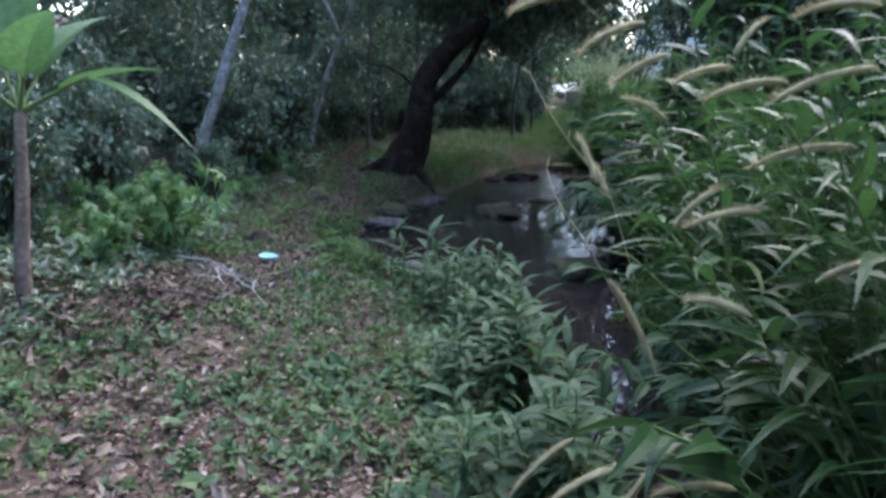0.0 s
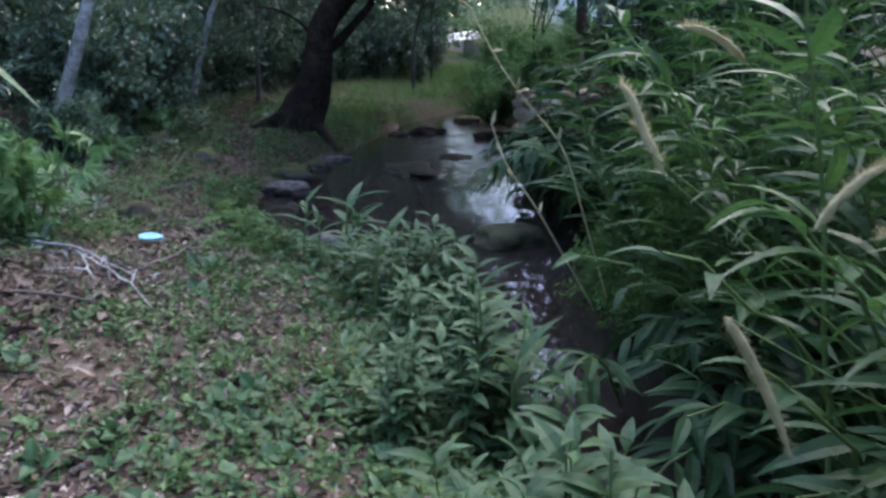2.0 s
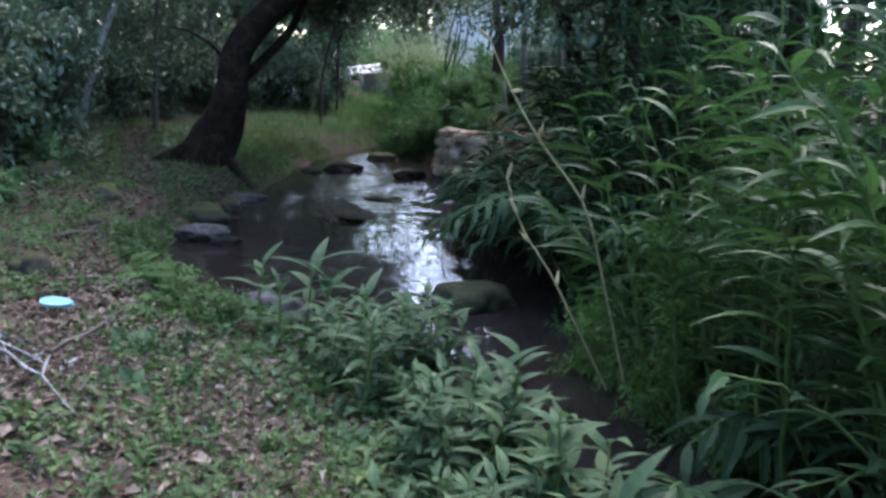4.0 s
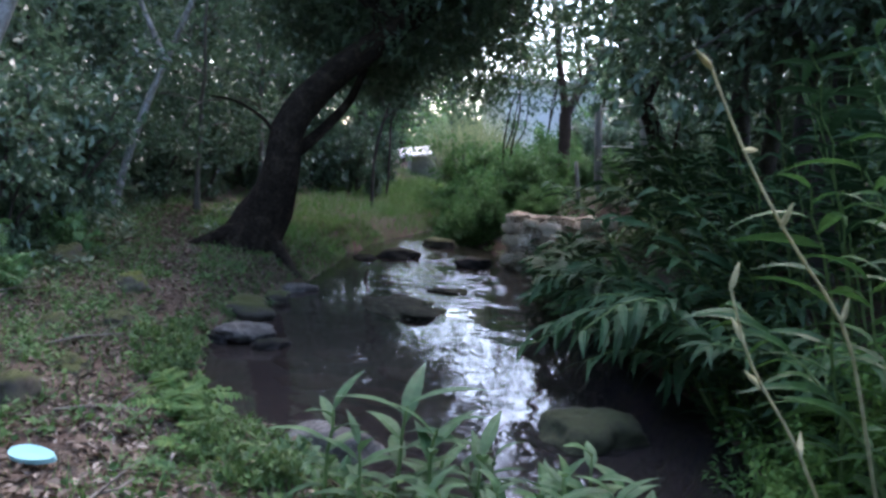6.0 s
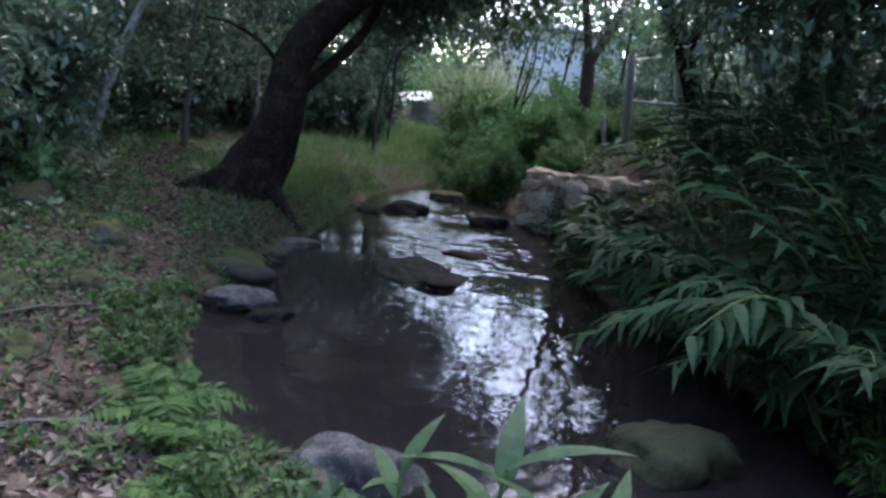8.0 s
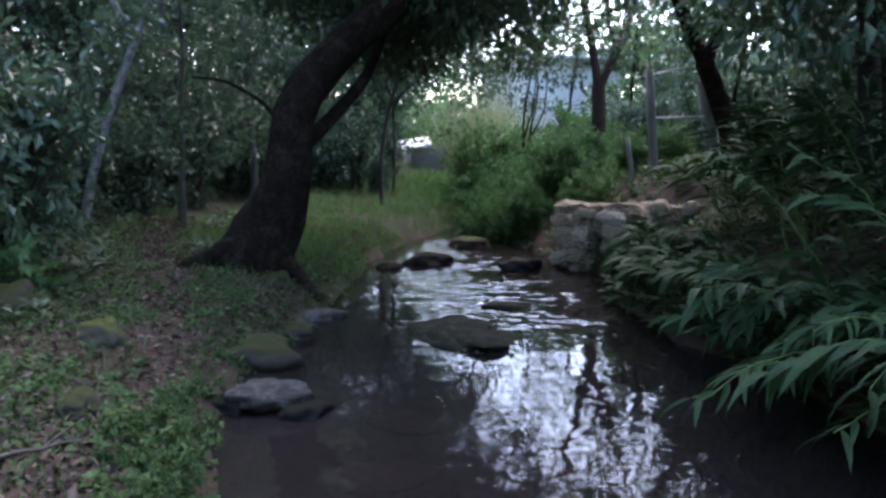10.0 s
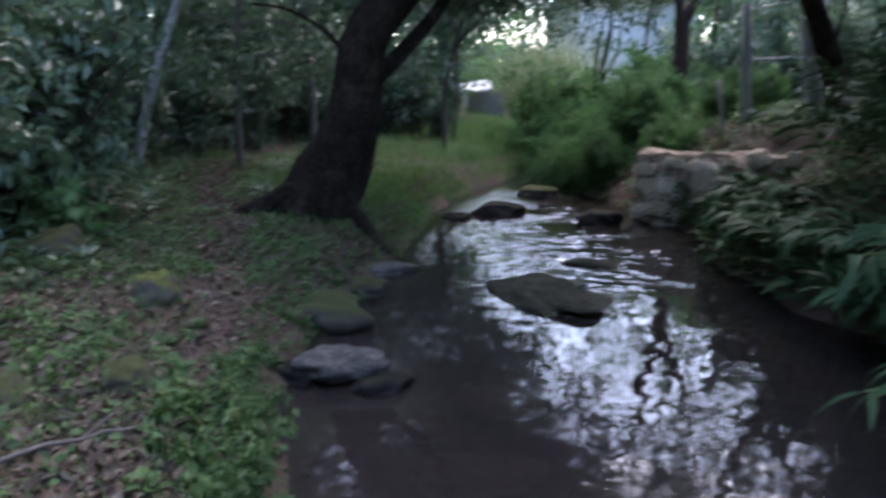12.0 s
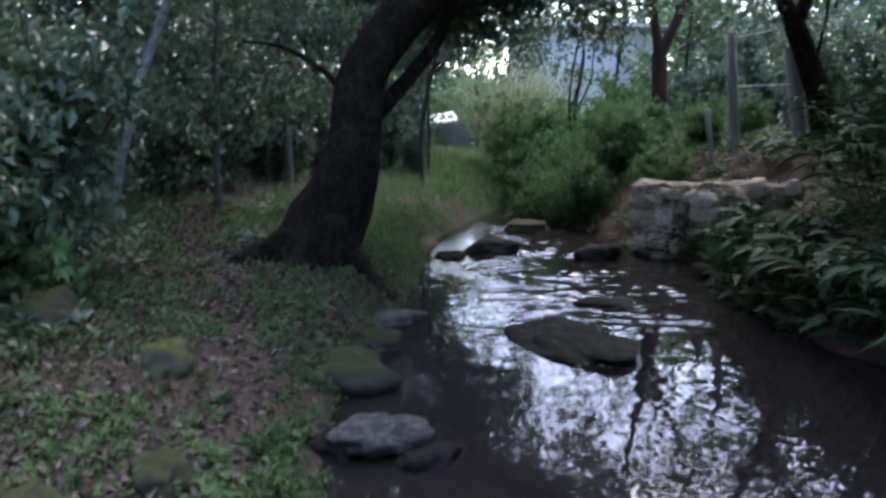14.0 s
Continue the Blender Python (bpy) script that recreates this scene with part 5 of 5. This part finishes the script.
# foxtail grass on the near right
def foxtail(x, y, z, tip, curl, length, seed):
    """A grass stalk that rises from the bank and ends in a bristly spike."""
    g = np.random.default_rng(seed)
    root = thing("foxtail_grass", (x, y, z), "foxtail grass stalk ending in a pale bristly seed spike", "grass stalk", "foxtail stalks")
    tip = np.array(tip) - (x, y, z)
    d = np.array(curl)
    mid = tip * 0.5 + (0, 0, abs(tip[2]) * 0.22)
    p = curve_through([(0, 0, 0), mid, tip], 14)
    s = Soup()
    s.add(*tube(p, np.linspace(0.004, 0.002, 14), 5))
    part("stalk", s, STEM, root, smooth=True)
    t = np.linspace(0, 1, 12)[:, None]
    q = tip + d * length * t + np.array([0, 0, -0.35]) * length * t ** 2
    s = Soup()
    s.add(*tube(q, 0.0102 * np.r_[0.3, 0.8, np.ones(7), 0.85, 0.6, 0.15], 8, 0.12))
    n = 300
    k = g.random(n)
    base = np.stack([np.interp(k, t[:, 0], q[:, c]) for c in range(3)], -1)
    s.scatter(np.array([(-0.04, 0, 0), (0.04, 0, 0), (0, 1, 0)]), np.array([(0, 1, 2)]), base, frames_of(unit(d + directions(n, 0, g) * 0.9), directions(n, 0, g)), np.full(n, 0.03))
    part("spike", s, SPIKE, root)


g0 = np.random.default_rng(33)
SPIKES = [(0.78, 5.45, 1.28, -0.25, 0.2, 0.9), (0.83, 5.5, 1.22, -0.3, 0.2, 0.85), (0.66, 4.9, 1.9, -0.95, 0.1, 0.1), (0.85, 4.8, 1.82, -0.9, 0.0, -0.1), (0.95, 5.0, 1.74, -0.85, 0.1, -0.2), (1.12, 4.9, 1.7, -0.8, -0.1, 0.05),
          (1.25, 4.8, 1.66, -0.8, 0, 0.1), (1.3, 4.9, 1.92, 0.1, 0.2, 0.95), (1.4, 4.6, 1.85, -0.8, 0.1, 0.2), (1.45, 4.7, 1.7, -0.9, 0, 0.0), (1.2, 4.5, 1.3, -0.9, 0, 0.1), (1.38, 4.6, 1.5, -0.9, 0.1, 0.1), (0.8, 4.9, 1.05, 0.6, 0, -0.75),
          (1.0, 5.0, 1.2, 0.5, 0.1, 0.75), (1.0, 4.2, 0.75, -0.5, 0.1, -0.5), (0.85, 4.3, 0.6, -0.8, 0.1, -0.3), (1.1, 4.1, 0.65, -0.9, 0, 0.2), (0.75, 4.2, 0.45, 0.4, 0.1, -0.6), (1.15, 4.3, 1.05, -0.7, 0.2, 0.4), (1.3, 4.3, 1.15, 0.6, 0.1, 0.4),
          (1.05, 5.6, 1.5, -0.6, 0, 0.6), (1.25, 5.5, 1.75, 0.4, 0, 0.8), (0.7, 4.4, 0.62, -0.6, 0.2, -0.5), (0.9, 3.9, 0.4, -0.7, 0.1, -0.3)]
for k, (x, y, z, a, b_, c_) in enumerate(SPIKES):
    bx, by = 1.65 + 0.35 * g0.random(), y + 0.3 * g0.normal()
    foxtail(bx, by, float(ground_z(bx, by)), (x - 0.08, y - (0.25 if y > 4.5 else 0.0), z), unit(np.array([a, b_, c_])), 0.17 + 0.12 * g0.random(), 700 + k)

SOFT = make_shrub("waterside_weed", 0.62, 0.42, LEAF_SOFT, "soft fine-leaved green weed spilling over the far bank", 72, canes=16, per=190, size=0.06, leaf=blade(0.3, 2, 0.6), category="plant", bark=STEM, low=1, twig=0.35, twigs=False)
plant(SOFT, [(1.6, 8.5, 1.0), (1.55, 9.1, 1.05), (1.66, 9.7, 1.0), (2.0, 8.8, 1.2), (2.05, 9.4, 1.25), (1.95, 10.2, 0.9), (2.35, 9.2, 1.4), (1.75, 7.9, 0.9)], "waterside weeds")

LOWHERB = make_shrub("bank_weed", 0.3, 0.24, LEAF_HERB, "leafy green weed crowding the near water's edge", 73, canes=12, per=90, size=0.055, leaf=SMALL, category="plant", bark=STEM, low=1, twig=0.4, twigs=False)
plant(LOWHERB, [(-1.9, 11.35, 0.9), (-1.95, 12.25, 0.7), (-2.02, 11.8, 0.85), (-2.1, 12.6, 0.6), (-1.95, 10.95, 0.6), (-1.3, 9.6, 0.7), (-1.05, 9.15, 0.9)], "bank weeds")

# dry seed stalks farther on
for k, pts in enumerate([[(1.35, 8.4, -0.2), (1.0, 8.35, 0.85), (0.7, 8.3, 1.16), (0.52, 8.3, 1.42), (0.38, 8.3, 1.68)], [(1.25, 8.4, -0.25), (0.8, 8.3, 0.5), (0.62, 8.3, 0.72), (0.53, 8.3, 0.98)]]):
    root = thing("dry_stalk", pts[0], "bent dry grass stalk with pale seed heads", "grass stalk")
    p = curve_through(np.array(pts) - pts[0], 16)
    s = Soup()
    s.add(*tube(p, np.linspace(0.008, 0.004, 16), 6))
    part("stalk", s, SPIKE, root, smooth=True)
    g1 = np.random.default_rng(k)
    for q in (8, 11, 13, 15):
        s = Soup()
        d = directions(1, 0.8, g1)[0]
        s.add(*tube([p[q] - d * 0.01, p[q] + d * 0.02, p[q] + d * 0.05, p[q] + d * 0.09], [0.004, 0.011, 0.01, 0.002], 6, 0.1))
        part("seed_head", s, SPIKE, root)

# ---- ground cover ----
def cover(name, label, n, leaf, size, mat, region, dens, kind="stuff", lift=0.03, up=1.5, tall=0.0, seed=1, category="ground cover", stand=False):
    g = np.random.default_rng(seed)
    x = region[0] + (region[1] - region[0]) * g.random(n)
    y = region[2] + (region[3] - region[2]) * g.random(n)
    dl, dr = bank(LEFT_BANK, y) - x, x - bank(RIGHT_BANK, y)
    keep = g.random(n) < dens(x, y, dl, dr)
    x, y = x[keep], y[keep]
    m = len(x)
    z = ground_z(x, y) + lift * (0.3 + g.random(m)) + tall * g.random(m) ** 2
    s = Soup()
    s.scatter(*leaf, np.stack([x, y, z], -1), frames_of(directions(m, 4.0, g) if stand else directions(m, 0.0, g) * (1, 1, 0.4), directions(m, up, g)), size * (0.5 + 0.9 * g.random(m)))
    return tagged(part(name, s, mat), label, category, kind=kind)


def rosette(n, tall, template, seed):
    """A small weed: leaves round a short stem, as a template to scatter."""
    g = np.random.default_rng(seed)
    s = Soup()
    a = np.arange(n) * 2.4
    t = (np.arange(n) + 1) / n
    s.scatter(*template, np.stack([0.1 * np.cos(a), 0.1 * np.sin(a), tall * t], -1), frames_of(np.stack([np.cos(a), np.sin(a), 0.2 + 0.6 * t], -1), np.tile([0, 0, 1.0], (n, 1)) + g.normal(scale=0.25, size=(n, 3))), 0.5 + 0.4 * g.random(n))
    v = np.concatenate(s.v)
    return v[:, [0, 2, 1]] * (1, 1, 1), np.concatenate(s.f)[:, ::-1]


PATHLINE = ((3, -0.2), (6, -0.9), (9, -1.8), (11, -2.15), (12.6, -2.2), (14, -2.36), (15.5, -2.7), (17.3, -3.25), (20, -3.5), (24, -2.8), (30, -1.5))
path_d = lambda x, y: np.abs(x - bank(PATHLINE, y))
patch = lambda x, y, s, k: np.clip(0.5 + 1.3 * vnoise(x, y, s, k), 0, 1)
cover("leaf_litter", "brown and grey fallen leaves on the earth", 90000, CHIP, 0.05, LEAF_DRY, (-4.5, 1.2, 3.0, 10), lambda x, y, l, r: (l > 0.2) * (0.4 + 0.6 * patch(x, y, 3.2, 3)), lift=0.014, up=2.2, seed=5)
cover("leaf_litter", "small brown leaf litter along the trodden path", 110000, CHIP, 0.055, LEAF_DRY, (-5, -0.5, 9.5, 20), lambda x, y, l, r: (l > 0.2) * (0.35 + 0.5 * patch(x, y, 3.2, 3)), lift=0.012, up=2.2, seed=65)
UPRIGHT = rosette(7, 0.8, OVATE, 1)
TUFT = rosette(8, 0.9, blade(0.3, 3, 0.8), 2)
near = lambda x, y, cx, cy, r: (x - cx) ** 2 + (y - cy) ** 2 < r * r
bare = lambda x, y: np.where(near(x, y, -1.95, 9.1, 0.3), 0.04, 1) * np.where(near(x, y, -1.8, 9.65, 0.4), 0.25, 1) * np.where(near(x, y, -2.2, 8.2, 0.75), 0.25, 1) * np.where(near(x, y, -2.1, 10.4, 0.42), 0.25, 1) * np.where(near(x, y, -2.25, 11.1, 0.3), 0.35, 1) * np.where(near(x, y, -3.3, 12.0, 0.4), 0.35, 1) * np.where((y > 12) & (x > bank(PATHLINE, y)) & (y < 16.5), 0.75, 1) * np.where((path_d(x, y) < 0.17 + 0.16 * vnoise(x, y, 7.0, 31)) & (y > 12.2), 0.12, 1)
ROUND = blade(0.9, 3, 0.5, 0.2, 0.2)
ROUNDED = rosette(6, 0.6, ROUND, 4)
cover("weeds", "low green broad-leaved weeds on the bank", 24000, UPRIGHT, 0.06, LEAF_HERB, (-5.5, 1.3, 3.0, 21), lambda x, y, l, r: (l > 0.02) * (patch(x, y, 3.4, 0) ** 1.6 * 0.8 + (l < 0.5) * (y < 9) * 0.5 + (l < 0.5) * 0.4) * bare(x, y), lift=0.0, up=0.0, seed=6, stand=True)
cover("creeping_weeds", "small creeping green leaves over the bank", 55000, (ROUND[0], ROUND[1]), 0.035, LEAF_HERB, (-5.5, 1.3, 3.0, 21), lambda x, y, l, r: (l > 0.02) * (0.08 + 0.85 * patch(x, y, 2.6, 8) ** 1.5) * bare(x, y), lift=0.05, seed=16)
cover("ivy_weeds", "round-leaved green weeds crowding the bank", 9000, ROUNDED, 0.06, LEAF_HERB, (-3, 1.3, 3.0, 13), lambda x, y, l, r: (l > 0.05) * ((l < 0.75) * (y < 9) * 0.9 + (l < 0.55) * (y > 9) * 0.8 + 0.12 * patch(x, y, 3.0, 21)) * bare(x, y), lift=0.0, up=0.0, seed=27, stand=True)
HEART = rosette(5, 0.55, blade(0.85, 4, 0.6, 0.25, -0.1), 9)
cover("broad_weeds", "low weeds with broad heart-shaped green leaves", 2400, HEART, 0.09, LEAF_BLUE, (-3.6, 1.3, 2.6, 9.5), lambda x, y, l, r: (l > 0.05) * (patch(x, y, 3.6, 33) ** 3 * 0.8 + (l < 0.8) * 0.4) * bare(x, y), lift=0.0, up=0.0, seed=28, stand=True)
cover("leaf_litter", "large curled grey-brown fallen leaves", 5200, blade(0.42, 3, 1.2, 0.5, 0.2), 0.11, LEAF_DRY, (-4.2, 0.9, 2.8, 10.5), lambda x, y, l, r: (l > 0.4) * (0.15 + 0.85 * patch(x, y, 3.0, 41)), lift=0.025, up=1.6, seed=66)
cover("leaf_litter", "heap of pale curled dead leaves round the banana plant", 2200, blade(0.3, 3, 1.4, 0.6, 0.2), 0.13, LEAF_DRY, (-4.0, -1.9, 6.0, 8.3), lambda x, y, l, r: 0.25 + 0.75 * patch(x, y, 3.0, 43), lift=0.04, up=1.2, seed=68)
cover("wood_chips", "pale chips and ash scattered on the earth", 420, CHIP, 0.06, BARK_PALE, (-2.9, -1.6, 8.1, 9.1), lambda x, y, l, r: np.abs((y - 8.96) + 0.76 * (x + 2.77)) < 0.13 + 0.06 * vnoise(x, y, 9.0, 3), lift=0.03, up=1.6, seed=67)
cover("bank_tufts", "narrow-leaved green tufts along the water", 1500, TUFT, 0.1, LEAF_HERB, (-3, 1.3, 3.0, 9.2), lambda x, y, l, r: (l > 0.0) * (l < 0.7), lift=0.0, up=0.0, seed=26, stand=True)
cover("short_grass", "thin short grass on the bank", 65000, GRASS, 0.12, LEAF_GRASS, (-5.5, 0.5, 4.0, 21), lambda x, y, l, r: (l > 0.05) * (0.3 + 0.7 * patch(x, y, 1.9, 12)) * bare(x, y), lift=0.0, up=0.0, seed=56, stand=True, category="grass")
cover("slope_weeds", "dark green undergrowth on the shaded slope", 11000, UPRIGHT, 0.12, LEAF_FOREST, (-10, -2.6, 2, 30), lambda x, y, l, r: (l > 1.6) * (0.25 + 0.75 * patch(x, y, 1.6, 4)) * (path_d(x, y) > 0.45), lift=0.0, up=0.0, seed=36, stand=True)
cover("grass", "bright green grass patch beyond the tree", 80000, GRASS, 0.25, LEAF_GRASS, (-4, 4.5, 16.6, 37), lambda x, y, l, r: ((l > 0.0) | ((r > 0.1) & (y > 20.5))) * (0.2 + 0.8 * patch(x, y, 1.5, 2)) * np.where(path_d(x, y) < 0.4, 0.1, 1) * np.where(x < -1.8, 0.35, 1), lift=0.0, up=0.0, seed=7, stand=True, category="grass")
cover("grass", "bright green grass in the light of the clearing", 90000, blade(0.07, 3, 1.3, 0.3, -0.3), 0.125, LEAF_LAWN, (-3.6, 2.4, 16.8, 34), lambda x, y, l, r: (l > np.where(y < 18, 0.5, 0.1)) * (y > 17.2) * (0.2 + 0.8 * patch(x, y, 1.1, 14)) * np.where(x < -1.7, 0.3, 1) * np.where(path_d(x, y) < 0.35, 0.1, 1), lift=0.0, up=0.0, seed=57, stand=True, category="grass")
cover("bank_weeds", "green weeds on the far bank", 8000, UPRIGHT, 0.14, LEAF_HERB, (1.3, 8, 2.5, 28), lambda x, y, l, r: (r > np.where(y < 8, 0.2, 0.02)) * 0.9, lift=0.0, up=0.0, seed=8, stand=True)
cover("bank_fringe", "drooping leaves along the foot of the far bank", 3000, TUFT, 0.26, LEAF_GINGER, (1.2, 3.2, 3, 19), lambda x, y, l, r: (r > 0.0) * (r < 0.5) * np.where(y < 8, 0.5, 1), lift=0.0, up=0.0, seed=46, stand=True)

cover("leaf_litter", "brown fallen leaves on the earth", 30000, CHIP, 0.06, LEAF_DRY, (-6, 6, -6, 3), lambda x, y, l, r: ((l > 0.2) | (r > 0.3)) * (0.3 + 0.6 * patch(x, y, 3.2, 3)), lift=0.014, up=2.2, seed=75)
cover("weeds", "low green broad-leaved weeds on the bank", 9000, UPRIGHT, 0.09, LEAF_HERB, (-6, 7, -6, 3), lambda x, y, l, r: ((l > 0.05) | (r > 0.05)) * (0.15 + 0.85 * patch(x, y, 3.0, 0)), lift=0.0, up=0.0, seed=76, stand=True)

# a heap of dead pale twigs beside the trodden way
for k, (a, b) in enumerate([((-2.75, 8.85), (-1.7, 8.1)), ((-2.3, 8.6), (-1.45, 7.6)), ((-2.4, 8.75), (-1.9, 7.95))]):
    g1 = np.random.default_rng(90 + k)
    p = limb_points((a[0], a[1], float(ground_z(*a)) + 0.05), (b[0], b[1], float(ground_z(*b)) + 0.03), 0.05, 9, g1)
    s = Soup()
    s.add(*tube(p - p[0], np.linspace(0.013, 0.004, 9), 7, 0.12))
    for q in (3, 6):
        d = directions(1, 0.2, g1)[0] * (0.12 + 0.16 * g1.random()) * (1, 1, 0.3)
        s.add(*tube(np.array([p[q], p[q] + d * 0.5 + (0, 0, 0.01), p[q] + d]) - p[0], [0.008, 0.006, 0.003], 5))
    tagged(part("dead_branch", s, BARK_PALE, smooth=True), "dead whitish branch lying among fallen leaves", "branch", "dead branches").matrix_basis = pose(*p[0])

# sticks on the ground
for k, (a, b) in enumerate([((-2.35, 7.7), (-1.5, 7.55)), ((-3.6, 11.9), (-3.25, 12.7)), ((-3.85, 12.2), (-3.4, 12.3)), ((-2.1, 9.75), (-1.75, 9.95)), ((-1.75, 8.3), (-1.5, 8.9)), ((-2.6, 11.0), (-2.2, 11.3)), ((-3.3, 11.7), (-3.5, 13.0))]):
    g1 = np.random.default_rng(k)
    p = limb_points((a[0], a[1], float(ground_z(*a)) + 0.03), (b[0], b[1], float(ground_z(*b)) + 0.03 + 0.05 * (k % 3)), 0.02, 7, g1)
    s = Soup()
    s.add(*tube(p - p[0], np.linspace(0.012, 0.005, 7), 6, 0.1))
    s.add(*tube(np.array([p[4], p[4] + (0.06, 0.09, 0.04), p[4] + (0.1, 0.2, 0.05)]) - p[0], [0.006, 0.005, 0.003], 5))
    tagged(part("stick", s, DRYWOOD, smooth=True), "dry pale broken stick lying on the earth", "stick", "sticks").matrix_basis = pose(*p[0])
